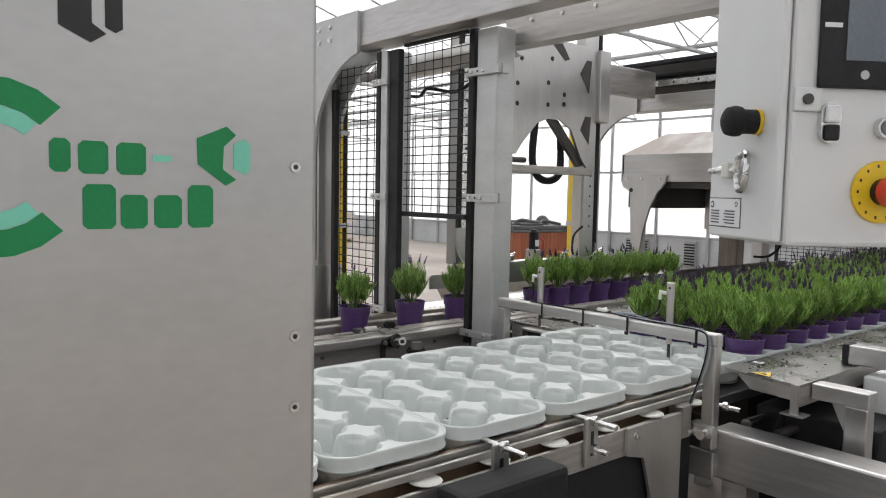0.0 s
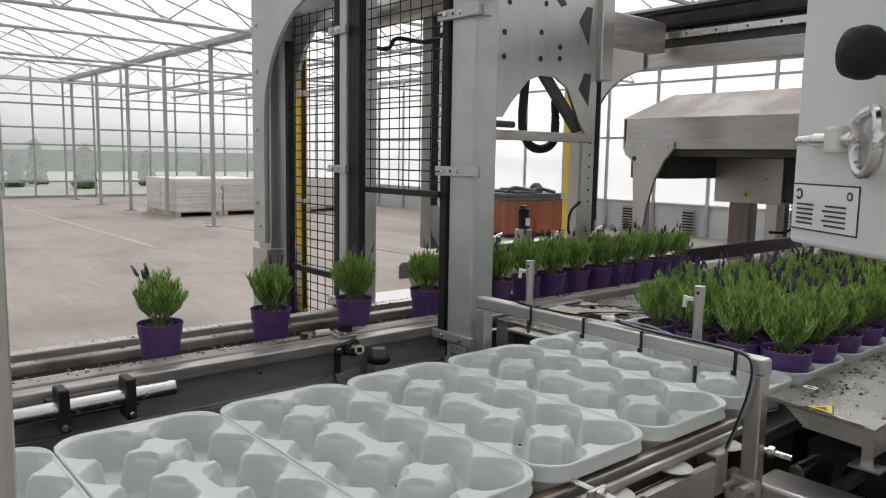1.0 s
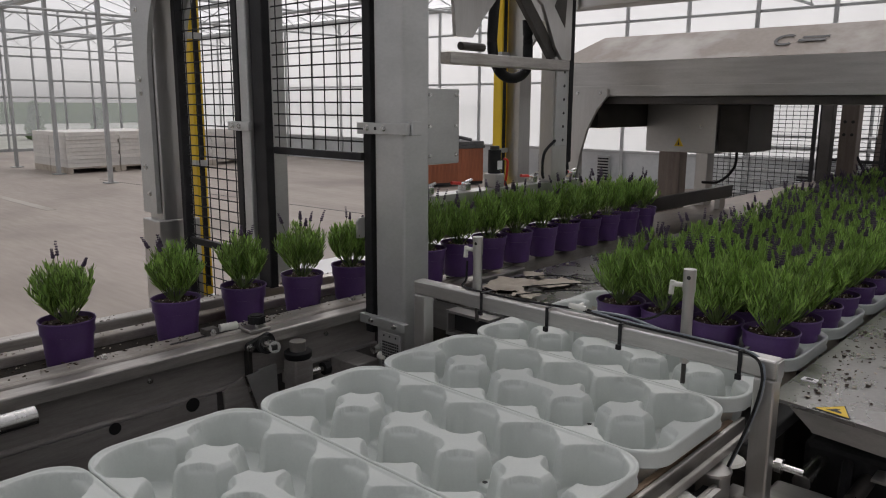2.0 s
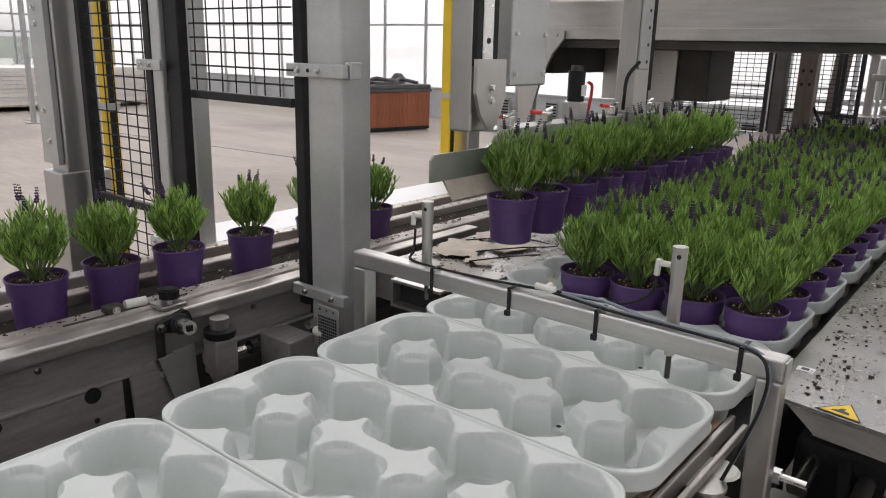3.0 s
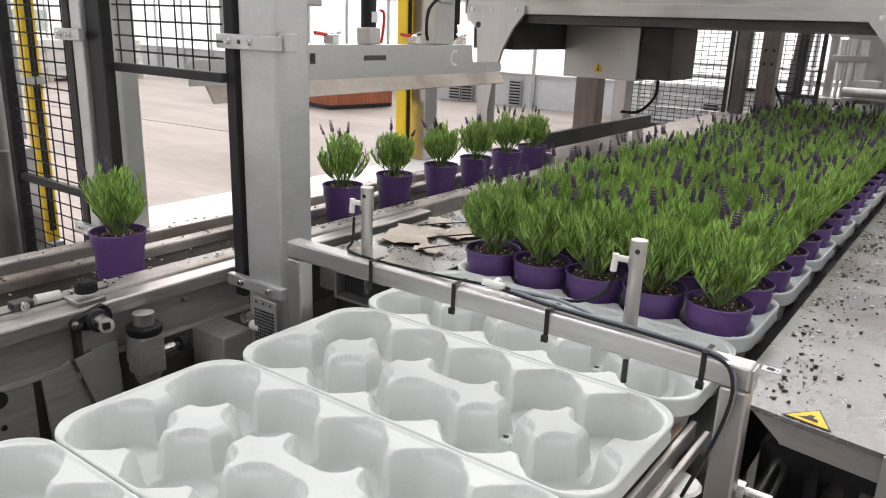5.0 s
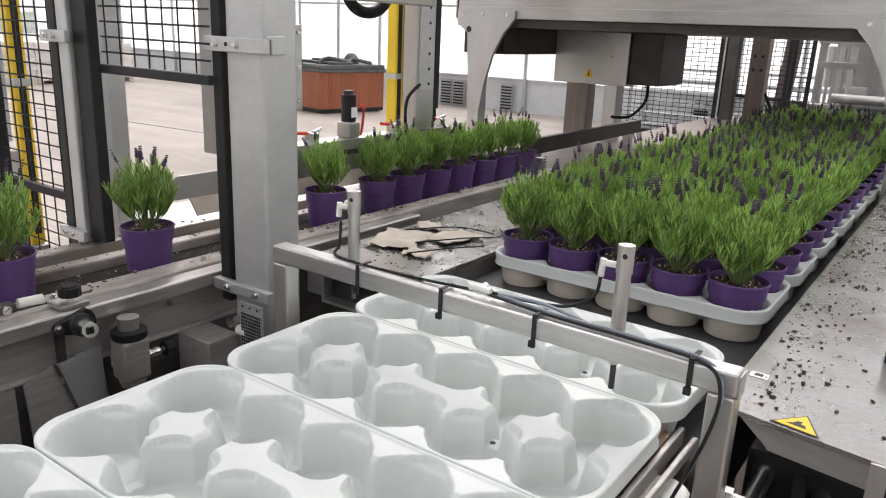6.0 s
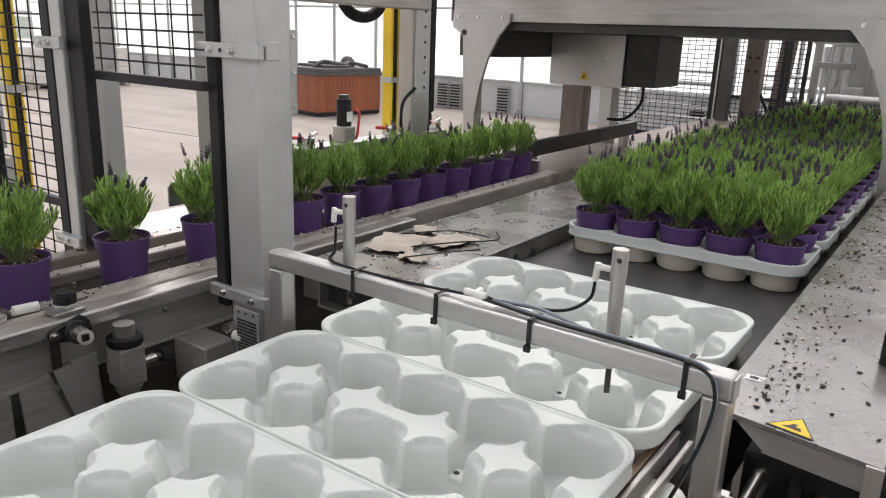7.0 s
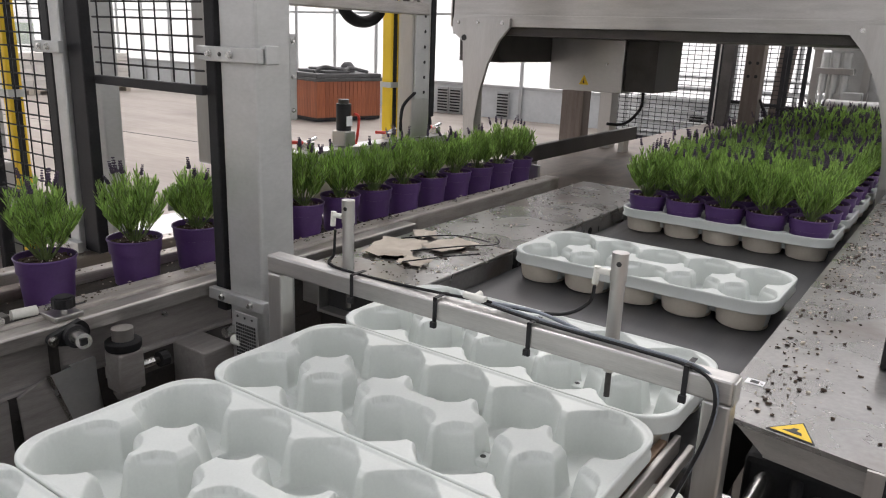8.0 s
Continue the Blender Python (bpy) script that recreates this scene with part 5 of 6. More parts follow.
part("shell", Build().box(-0.50, -0.37, 0.255, 0.299, 0.80, 0.806).box(-0.50, -0.37, 0.255, 0.299, 0.855, 0.861).box(-0.506, -0.50, 0.255, 0.299, 0.80, 0.861), STEEL, box2)
# Black block draws the shade in the duct's opening.
part("inside", Build().box(-0.499, -0.371, 0.28, 0.299, 0.807, 0.854), INK, box2)
part("bracket", Build().box(-0.48, -0.40, 0.29, 0.299, 0.76, 0.80), DARKSTEEL, box2)
perf = thing("perforated_flap", "small perforated zinc flap beside the post", "flap")
part("sheet", Build().box(-0.575, -0.512, 0.105, 0.108, 0.728, 0.826, 0.001), GALV, perf)
for i in range(9):
    for j in range(11):
        part("perforation", Build().box(-0.5705 + i * 0.0062, -0.5665 + i * 0.0062, 0.1038, 0.1048, 0.732 + j * 0.0068, 0.7365 + j * 0.0068), INK, perf)
for x in (-0.565, -0.545, -0.525):
    part("rivet", Build().rod((x, 0.1035, 0.818), (x, 0.1045, 0.818), 0.0025, 8), INK, perf)
part("hinge", Build().rod((-0.588, 0.112, 0.762), (-0.562, 0.112, 0.762), 0.010, 14), PALEPLASTIC, perf, "", True)
under = thing("lower_machine_frame", "dark lower frame beams under the conveyors", "frame")
part("beam", Build().box(-0.66, 0.28, -0.02, 0.04, 0.30, 0.36), DARKSTEEL, under)
part("beam", Build().box(-0.66, 0.28, -1.4, -1.34, 0.30, 0.36), DARKSTEEL, under)
for x in (-0.655, 0.225):
    for y in (-0.02, -1.4):
        part("leg", Build().box(x, x + 0.05, y, y + 0.06, 0, 0.299), DARKSTEEL, under)
# Black sheet makes the floor below the conveyors as dark as shade.
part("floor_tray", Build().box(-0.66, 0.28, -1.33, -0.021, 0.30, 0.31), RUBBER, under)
# Added pan in soil colour, to keep the space below the table black.
drip = single("soil_pan", Build().box(0.33, 1.2, 0.135, 0.235, 0.42, 0.44).box(0.34, 0.40, 0.15, 0.21, 0, 0.42).box(1.1, 1.16, 0.15, 0.21, 0, 0.42), SOIL, "dark pan added to blacken the space under the side table", "pan")

# ---- cover panel with printed emblem ----
cover = thing("cover_panel", "tall brushed steel cover panel with green emblem print", "panel")
PX = 0.53
part("sheet", Build().box(PX - 0.05, PX, -2.9, -1.142, 0.02, 2.1, 0.006), SHEET, cover)
part("foot", Build().box(PX - 0.045, PX - 0.005, -2.8, -1.2, 0, 0.02), BLACK, cover)


def plane_print(name, pts, material, parent=None, depth=0.0006):
    return part(name, Build().slab(pts, "x", PX + 0.0003, PX + 0.0003 + depth), material, parent)


def ring(cy, cz, r1, r0, a0, a1):
    return arc(cy, cz, r1, a0, a1, 16) + arc(cy, cz, r0, a1, a0, 16)


plane_print("emblem_arc", ring(-1.447, 1.327, 0.075, 0.052, 45, 315), GREEN, cover)
plane_print("emblem_arc_inner", ring(-1.447, 1.327, 0.0515, 0.037, 48, 312), MINT, cover)
for y0, y1, z0, z1 in ((-1.404, -1.387, 1.325, 1.354), (-1.381, -1.356, 1.324, 1.353), (-1.349, -1.323, 1.324, 1.353), (-1.378, -1.350, 1.275, 1.315), (-1.346, -1.322, 1.275, 1.306), (-1.316, -1.290, 1.275, 1.306), (-1.284, -1.259, 1.275, 1.316)):
    m = 0.004
    plane_print("print_block", [(y0 + m, z0), (y1 - m, z0), (y1, z0 + m), (y1, z1 - m), (y1 - m, z1), (y0 + m, z1), (y0, z1 - m), (y0, z0 + m)], GREEN, cover)
plane_print("print_dash", [(-1.317, 1.337), (-1.300, 1.337), (-1.300, 1.343), (-1.317, 1.343)], MINT, cover)
plane_print("emblem_hexagon", [(-1.275, 1.361), (-1.245, 1.374), (-1.235, 1.366), (-1.248, 1.354), (-1.249, 1.332), (-1.235, 1.322), (-1.246, 1.316), (-1.274, 1.336)], GREEN, cover)
plane_print("emblem_hexagon_side", [(-1.238, 1.357), (-1.226, 1.363), (-1.220, 1.357), (-1.220, 1.333), (-1.225, 1.327), (-1.238, 1.333)], MINT, cover)
plane_print("emblem_dark", [(-1.395, 1.50), (-1.395, 1.45), (-1.369, 1.438), (-1.356, 1.447), (-1.368, 1.455), (-1.368, 1.50)], INK, cover)
plane_print("emblem_dark_side", [(-1.357, 1.50), (-1.357, 1.453), (-1.348, 1.449), (-1.342, 1.453), (-1.342, 1.50)], INK, cover)
for z in (1.60, 1.337, 1.157, 1.080, 0.80, 0.5):
    h = part("screw", Build().rod((0, 0, 0), (0, 0, 0.0025), 0.0065, 18, 0.0058), CHROME, cover, "bright socket head screw", True)
    part("socket", Build().rod((0, 0, 0.0026), (0, 0, 0.0030), 0.0028, 6), INK, h)
    h.matrix_basis = Matrix.Translation((PX, -1.1695, z)) @ Euler((0, radians(90), 0)).to_matrix().to_4x4()

# ---- hanging control cabinet ----
cab = thing("control_cabinet", "white control cabinet with screen, switches and emergency stop", "control cabinet")
cab.matrix_basis = pose(0.759, -0.574, 1.25, 0, 0, 55.2)
CW, CD, CH = 0.42, 0.205, 0.62
part("body", Build().box(0.012, CW, 0.0, CD, 0.0, CH, 0.006), WHITE, cab)
part("door_edge", Build().box(-0.002, 0.010, 0.006, CD, 0.004, CH - 0.004, 0.004), WHITE, cab)
part("arm_bracket", Build().box(0.15, 0.27, 0.05, 0.17, CH, CH + 0.04, 0.004), GREYPLASTIC, cab)
part("arm", Build().rod((0.21, 0.11, CH + 0.04), (0.21, 0.11, CH + 0.12), 0.035, 16), GREYPLASTIC, cab, "", True)
part("arm_tube", Build().box(0.17, 0.25, -0.1, 0.9, CH + 0.12, CH + 0.20, 0.006), GREYPLASTIC, cab)
part("label_border", Build().box(-0.0026, -0.0021, 0.0985, 0.2015, 0.0185, 0.0635, 0.0002), INK, cab)
lab = part("rating_label", Build().box(-0.0032, -0.0024, 0.100, 0.200, 0.020, 0.062, 0.0003), PAPER, cab, "white rating label, print unreadable")
part("label_mark", Build().slab(arc(0.189, 0.053, 0.0055, 30, 330, 10) + arc(0.189, 0.053, 0.0035, 330, 30, 10), "x", -0.0038, -0.0033), INK, lab)
part("label_mark", Build().slab(arc(0.111, 0.054, 0.004, 0, 350, 10) + arc(0.111, 0.054, 0.0027, 350, 0, 10), "x", -0.0038, -0.0033), INK, lab)
for k in range(5):
    part("label_bar", Build().box(-0.0038, -0.0033, 0.165, 0.192, 0.0425 - k * 0.0045, 0.0443 - k * 0.0045), DARKSTEEL, lab)
    part("label_bar", Build().box(-0.0038, -0.0033, 0.115, 0.146 + 0.004 * (k % 2), 0.0425 - k * 0.0045, 0.0443 - k * 0.0045), DARKSTEEL, lab)
kn = part("rotary_knob", Build().rod((-0.003, 0.060, 0.170), (-0.008, 0.060, 0.170), 0.018, 20), YELLOW, cab, "black mushroom knob with amber ring", True)
part("knob_cap", Build().lathe([(0.017, 0.0), (0.017, 0.018), (0.0205, 0.022), (0.0215, 0.030), (0.019, 0.040), (0.011, 0.045), (0.0005, 0.046)], 24), RUBBER, kn, "", True).matrix_basis = Matrix.Translation((-0.008, 0.060, 0.170)) @ Euler((0, radians(-90), 0)).to_matrix().to_4x4()
lt = part("latch", Build().tube([(-0.010, 0.078, 0.128), (-0.014, 0.066, 0.120), (-0.016, 0.062, 0.100), (-0.016, 0.066, 0.082), (-0.014, 0.080, 0.074), (-0.012, 0.094, 0.082), (-0.012, 0.098, 0.100), (-0.012, 0.094, 0.120), (-0.010, 0.079, 0.128)], 0.005), CHROME, cab, "zinc pull latch ring", True)
part("latch_pin", Build().rod((-0.010, 0.095, 0.104), (-0.014, 0.150, 0.104), 0.007, 12).rod((-0.014, 0.150, 0.104), (-0.014, 0.178, 0.104), 0.005, 12), CHROME, lt, "", True)
part("latch_block", Build().box(-0.020, -0.003, 0.110, 0.132, 0.092, 0.116, 0.003), PALEPLASTIC, lt)
scr = part("display_bezel", Build().box(0.042, 0.34, -0.008, -0.0005, 0.210, 0.52, 0.003), BLACK, cab, "black bezel of an operating screen")
part("display", Build().box(0.077, 0.31, -0.0095, -0.0083, 0.246, 0.49), SCREEN, scr, "dim grey touch screen")
part("bezel_mark", Build().box(0.046, 0.070, -0.009, -0.0083, 0.288, 0.294), PAPER, scr)
for x in (0.105, 0.15, 0.2):
    part("bezel_button", Build().slab(arc(x, 0.228, 0.006, 0, 360, 14)[:-1] , "y", -0.0088, -0.0082), GREYPLASTIC, scr)
key = part("lock_plate", Build().box(0.012, 0.050, -0.004, -0.0005, 0.179, 0.211, 0.002), WHITE, cab)
part("lock", Build().rod((0.030, -0.004, 0.195), (0.030, -0.008, 0.195), 0.007, 16), DARKSTEEL, key, "", True)
sw = part("double_switch", Build().slab(arc(0.061, 0.177, 0.0135, 0, 180, 10) + arc(0.061, 0.151, 0.0135, 180, 360, 10), "y", -0.010, -0.0005), CHROME, cab, "oval double push switch")
part("on_button", Build().box(0.051, 0.071, -0.016, -0.010, 0.164, 0.187, 0.003), PAPER, sw)
part("off_button", Build().box(0.051, 0.071, -0.016, -0.010, 0.141, 0.162, 0.003), BLACK, sw)
es = part("stop_plate", Build().rod((0.141, -0.0005, 0.075), (0.141, -0.006, 0.075), 0.042, 28), YELLOW, cab, "round yellow emergency stop plate")
part("stop_collar", Build().rod((0.141, -0.006, 0.075), (0.141, -0.022, 0.075), 0.018, 20), BLACK, es, "", True)
part("stop_button", Build().rod((0.141, -0.022, 0.075), (0.141, -0.05, 0.075), 0.021, 20), RED, es, "red stop button", True)
for k in range(14):
    a = 2 * math.pi * k / 14
    part("ring_mark", Build().box(0.141 + 0.035 * math.cos(a) - 0.0012, 0.141 + 0.035 * math.cos(a) + 0.0012, -0.0068, -0.0061, 0.075 + 0.035 * math.sin(a) - 0.002, 0.075 + 0.035 * math.sin(a) + 0.002), INK, es)
bt = part("push_button", Build().rod((0.140, -0.0005, 0.160), (0.140, -0.012, 0.160), 0.014, 20), CHROME, cab, "", True)
part("button_face", Build().rod((0.140, -0.012, 0.160), (0.140, -0.014, 0.160), 0.010, 20), SCREEN, bt, "", True)
mast = single("cabinet_mast", Build().box(0.98, 1.06, -0.02, 0.06, 0.71, 2.0, 0.006).box(0.3, 1.06, -0.02, 0.06, 2.0, 2.08, 0.004), GREYPLASTIC, "grey mast carrying the control cabinet arm", "mast")

# ---- trays ----
TL, TW, CUPR, DEEP = 0.554, 0.2555, 0.0540, 0.060
PITCH = 0.1080
CX = [PITCH * (i - 2) for i in range(5)]
CY = (-0.0655, 0.0655)
CORNER = 0.052


def tray_height(x, y):
    """Depth below the rim: ten drafted round cups that leave free-standing star towers, one double tower and rim spurs."""
    x, y = np.asarray(x, float), np.asarray(y, float)
    step = lambda a, b, v: np.clip((v - a) / (b - a), 0, 1)
    land = np.full(x.shape, -0.0025)
    vx = np.min([abs(x - c) for c in CX], axis=0)
    # passages: a short chamfer, then a steep face down to a ledge just over the floor
    fall = lambda v: -0.007 * step(0, 0.0065, v) - 0.043 * step(0.0065, 0.0125, v)
    row = 0.0235 - abs(abs(y) - 0.0665)
    land = land + np.where(abs(x) < PITCH * 1.5 + 0.035, fall(row), 0)
    col = 0.0205 - vx
    land = np.minimum(land, np.where((abs(y) < 0.045) & (abs(x) > 0.05) & (abs(x) < PITCH * 2 + 0.0205), fall(col), 0) - 0.0025)
    h = land
    for cx in CX:
        for cy in CY:
            dx, dy = x - cx, y - cy
            d = np.hypot(dx, dy)
            wall = step(CUPR - 0.0085, CUPR, d)
            cup = -DEEP + (DEEP - 0.0005) * wall ** 1.15
            h = np.minimum(h, np.where(d < CUPR, cup, 0))
            # small crescent ledges at the top of the cup wall
            ang = np.degrees(np.arctan2(dy * np.sign(cy), dx))
            for a, half in ((90, 30), (-50, 24), (-130, 24)):
                off = abs((ang - a + 180) % 360 - 180)
                lip = CUPR + 0.0055 * (1 - (off / half) ** 2)
                ledge = -0.0105 - 0.8 * np.clip(lip - d, 0, 0.014)
                h = np.where((off < half) & (d < lip) & (d > CUPR - 0.0085), np.minimum(h, ledge), h)
    return h


def tray_mesh(nx, ny):
    gx, gy = np.meshgrid(np.linspace(-TL / 2, TL / 2, nx + 1), np.linspace(-TW / 2, TW / 2, ny + 1), indexing="ij")
    ax, ay = np.abs(gx) - (TL / 2 - CORNER), np.abs(gy) - (TW / 2 - CORNER)
    inside = (ax > 0) & (ay > 0)
    far = np.where(inside, np.hypot(ax, ay), 1)
    k = np.where(inside, np.maximum(ax, ay) / np.maximum(far, 1e-9), 1)
    gx = np.where(inside, np.sign(gx) * (TL / 2 - CORNER + ax * k), gx)
    gy = np.where(inside, np.sign(gy) * (TW / 2 - CORNER + ay * k), gy)
    edge = np.where(inside, CORNER - far * k, np.minimum(TL / 2 - np.abs(gx), TW / 2 - np.abs(gy)))
    rise = np.clip((edge - 0.0022) / 0.0025, 0, 1)
    gz = tray_height(gx, gy) * rise
    # a little smoothing rounds off the moulded edges
    for _ in range(1):
        pad = np.pad(gz, 1, mode="edge")
        gz = 0.76 * gz + 0.06 * (pad[:-2, 1:-1] + pad[2:, 1:-1] + pad[1:-1, :-2] + pad[1:-1, 2:])
    verts = [tuple(v) for v in np.stack([gx, gy, gz], -1).reshape(-1, 3).tolist()]
    at = lambda i, j: i * (ny + 1) + j
    faces = [(at(i, j), at(i + 1, j), at(i + 1, j + 1), at(i, j + 1)) for i in range(nx) for j in range(ny)]
    rim = [at(i, 0) for i in range(nx)] + [at(nx, j) for j in range(ny)] + [at(i, ny) for i in range(nx, 0, -1)] + [at(0, j) for j in range(ny, 0, -1)]
    prev = rim
    for grow, z in ((0.0012, -0.0012), (0.0014, -0.004), (-0.0010, -0.018), (0.0012, -0.0235), (0.0012, -0.0255), (-0.001, -0.0265)):
        first = len(verts)
        for v in rim:
            x, y, _ = verts[v]
            verts.append((x * (1 + grow / 0.28), y * (1 + grow / 0.13), z))
        loop = list(range(first, first + len(rim)))
        faces += [(prev[(q + 1) % len(rim)], prev[q], loop[q], loop[(q + 1) % len(rim)]) for q in range(len(rim))]
        prev = loop
    me = bpy.data.meshes.new("tray_body")
    me.from_pydata(verts, [], faces)
    me.materials.append(TRAY)
    me.shade_smooth()
    return me


TRAY_MESH, TRAY_PLAIN = tray_mesh(372, 170), tray_mesh(150, 70)


def cup_mesh(full):
    """Outside of a cup: a whole sleeve where a pot stands in it, else a bowl with an outer half sleeve."""
    if full:
        return Build().lathe([(0.0535, -0.016), (0.0525, -0.030), (0.0480, -0.0630), (0.0465, -0.0655), (0.0005, -0.0655)], 32).mesh("cup", CUP, True)
    b = Build().lathe([(0.0462, -0.0612), (0.0465, -0.0630), (0.0455, -0.0648), (0.0440, -0.0655), (0.0005, -0.0655)], 32)
    rows = [[b.bm.verts.new((r * math.cos(radians(a)), r * math.sin(radians(a)), z)) for a in range(-150, -29, 10)] for r, z in ((0.0555, -0.014), (0.0545, -0.030), (0.0505, -0.060), (0.0465, -0.0650))]
    for p, q in zip(rows, rows[1:]):
        for k in range(len(p) - 1):
            b.bm.faces.new((p[k], p[k + 1], q[k + 1], q[k]))
    return b.mesh("cup", CUP, True)


CUP_EMPTY, CUP_FULL = cup_mesh(False), cup_mesh(True)
TAB_MESH = Build().box(-0.013, 0.013, -0.011, 0.011, -0.056, -0.044, 0.002).mesh("tab", TRAY)
HOLE_MESH = Build().rod((0, 0, -0.0445), (0, 0, -0.0436), 0.0038, 12).mesh("tab_hole", INK)
RIM_Z, TRAY_X = 0.893, -0.010


def make_tray(label, group):
    t = thing("pot_tray", label, "tray", group)
    part("tray_body", TRAY_PLAIN if group == "filled trays" else TRAY_MESH, TRAY, t)
    for cx in CX:
        for cy in CY:
            cup = part("cup", CUP_FULL if group == "filled trays" else CUP_EMPTY, CUP, t)
            cup.location = (cx, cy, 0)
            cup.rotation_euler = (0, 0, math.pi if cy > 0 else 0)
    tab = part("tab", TAB_MESH, TRAY, t)
    tab.location = (0.103, -0.006, 0)
    part("tab_hole", HOLE_MESH, INK, tab)
    return t


# ---- potted lavender ----
POT_MESH = Build().lathe([(0.0005, 0.001), (0.039, 0.0), (0.0425, 0.003), (0.0470, 0.0645), (0.0472, 0.0660), (0.0498, 0.0668), (0.0503, 0.0685), (0.0513, 0.0905), (0.0530, 0.0910), (0.0537, 0.0930), (0.0536, 0.0950), (0.0526, 0.0962), (0.0512, 0.0955), (0.0500, 0.080)], 40).mesh("pot", POT, True)


def soil_mesh():
    b = Build()
    rnd = random.Random(5)
    c = b.bm.verts.new((0, 0, 0.088))
    prev = None
    for r in (0.012, 0.024, 0.036, 0.046, 0.0505):
        loop = [b.bm.verts.new((r * math.cos(a * math.pi / 12), r * math.sin(a * math.pi / 12), 0.085 + rnd.uniform(-0.003, 0.004) - (0.004 if r > 0.048 else 0))) for a in range(24)]
        for k in range(24):
            q = (k + 1) % 24
            b.bm.faces.new((c, loop[k], loop[q]) if prev is None else (prev[k], loop[k], loop[q], prev[q]))
        prev = loop
    for k in range(60):
        a, r, s = rnd.random() * 6.28, 0.047 * math.sqrt(rnd.random()), rnd.uniform(0.001, 0.003)
        bmesh.ops.create_icosphere(b.bm, subdivisions=1, radius=s, matrix=Matrix.Translation((r * math.cos(a), r * math.sin(a), 0.088)))
    return b.mesh("soil", SOIL)


SOIL_MESH = soil_mesh()
rnd = random.Random(8)
specks = Build()
for k in range(34):
    a, r = rnd.random() * 6.28, 0.046 * math.sqrt(rnd.random())
    bmesh.ops.create_icosphere(specks.bm, subdivisions=1, radius=rnd.uniform(0.0007, 0.0017), matrix=Matrix.Translation((r * math.cos(a), r * math.sin(a), 0.0895)))
SPECK_MESH = specks.mesh("perlite", PAPERTRASH)


def foliage(seed, height, spread, tall):
    """Woody stems that fan out from the middle of the soil, set with upright narrow leaves; bud spikes on bare stalks."""
    rnd = random.Random(seed)
    leaves, stems, buds = Build(), Build(), Build()
    bm = leaves.bm

    def leaf(p, d, ln, w):
        d = d.normalized()
        s = d.cross(Vector((rnd.uniform(-1, 1), rnd.uniform(-1, 1), rnd.uniform(-0.3, 0.3))))
        if s.length < 1e-4:
            return
        s = s.normalized() * w
        bend = Vector((0, 0, ln * 0.10))
        a, t = bm.verts.new(p), bm.verts.new(p + d * ln + bend * 2.2)
        m1, m2 = bm.verts.new(p + d * ln * 0.35 + s + bend * 0.6), bm.verts.new(p + d * ln * 0.35 - s + bend * 0.6)
        n1, n2 = bm.verts.new(p + d * ln * 0.78 + s * 0.8 + bend * 1.5), bm.verts.new(p + d * ln * 0.78 - s * 0.8 + bend * 1.5)
        bm.faces.new((a, m1, m2))
        bm.faces.new((m1, n1, n2, m2))
        bm.faces.new((n1, t, n2))

    n = 42
    for k in range(n):
        a = 2 * math.pi * (k * 0.618 + 0.07 * rnd.random())
        f = math.sqrt((k + 0.5) / n)
        lean = f * spread * rnd.uniform(0.85, 1.08)
        h = height * (1.0 - 0.42 * f ** 3) * rnd.uniform(0.80, 1.08)
        r0 = 0.010 * rnd.random()
        base = Vector((r0 * math.cos(a), r0 * math.sin(a), 0.086))
        tipp = Vector((lean * math.cos(a), lean * math.sin(a), 0.086 + h))
        mid = base.lerp(tipp, 0.42) + Vector((math.cos(a), math.sin(a), 0)) * lean * 0.22
        curve = lambda u: (1 - u) ** 2 * base + 2 * u * (1 - u) * mid + u * u * tipp
        pts = [curve(i / 5) for i in range(6)]
        for p, q in zip(pts, pts[1:]):
            stems.rod(p, q, 0.0010, 3)
        m = 13
        for i in range(m):
            u = 0.34 + 0.66 * (i + 0.4 * rnd.random()) / m
            p = curve(u)
            along = (2 * (1 - u) * (mid - base) + 2 * u * (tipp - mid)).normalized()
            along = (along + Vector((0, 0, 0.35))).normalized()
            turn = rnd.random() * 6.283
            for s in range(3):
                b2 = turn + s * 2.09 + rnd.uniform(-0.3, 0.3)
                open_ = rnd.uniform(0.35, 0.8)
                d = along + Vector((math.cos(b2), math.sin(b2), rnd.uniform(-0.1, 0.2))) * open_
                leaf(p, d, rnd.uniform(0.017, 0.031) * (1.1 - 0.35 * u), rnd.uniform(0.0010, 0.0017))
        for s in range(4):
            b2 = rnd.random() * 6.283
            leaf(tipp, Vector((0, 0, 1)) + Vector((math.cos(b2), math.sin(b2), 0)) * rnd.uniform(0.1, 0.5), rnd.uniform(0.012, 0.020), 0.0012)
    for k in range(tall):
        a, r = rnd.random() * 6.283, spread * 0.8 * math.sqrt(rnd.random())
        p = Vector((r * 0.7 * math.cos(a), r * 0.7 * math.sin(a), 0.086 + height * 0.7))
        t = Vector((r * 1.15 * math.cos(a), r * 1.15 * math.sin(a), 0.086 + height * rnd.uniform(0.98, 1.17)))
        stems.rod(p, t, 0.0009, 4)
        up = (t - p).normalized()
        ln, fat = rnd.uniform(0.014, 0.027), rnd.uniform(0.8, 1.25)
        for i in range(6):
            c = t + up * ln * i / 5
            for q in range(3):
                b2 = q * 2.09 + i * 0.9
                w = 0.0034 * fat * (1 - 0.10 * i)
                bmesh.ops.create_icosphere(buds.bm, subdivisions=1, radius=w * rnd.uniform(0.7, 1.0), matrix=Matrix.Translation(c + Vector((math.cos(b2), math.sin(b2), 0)) * 0.0019 * fat))
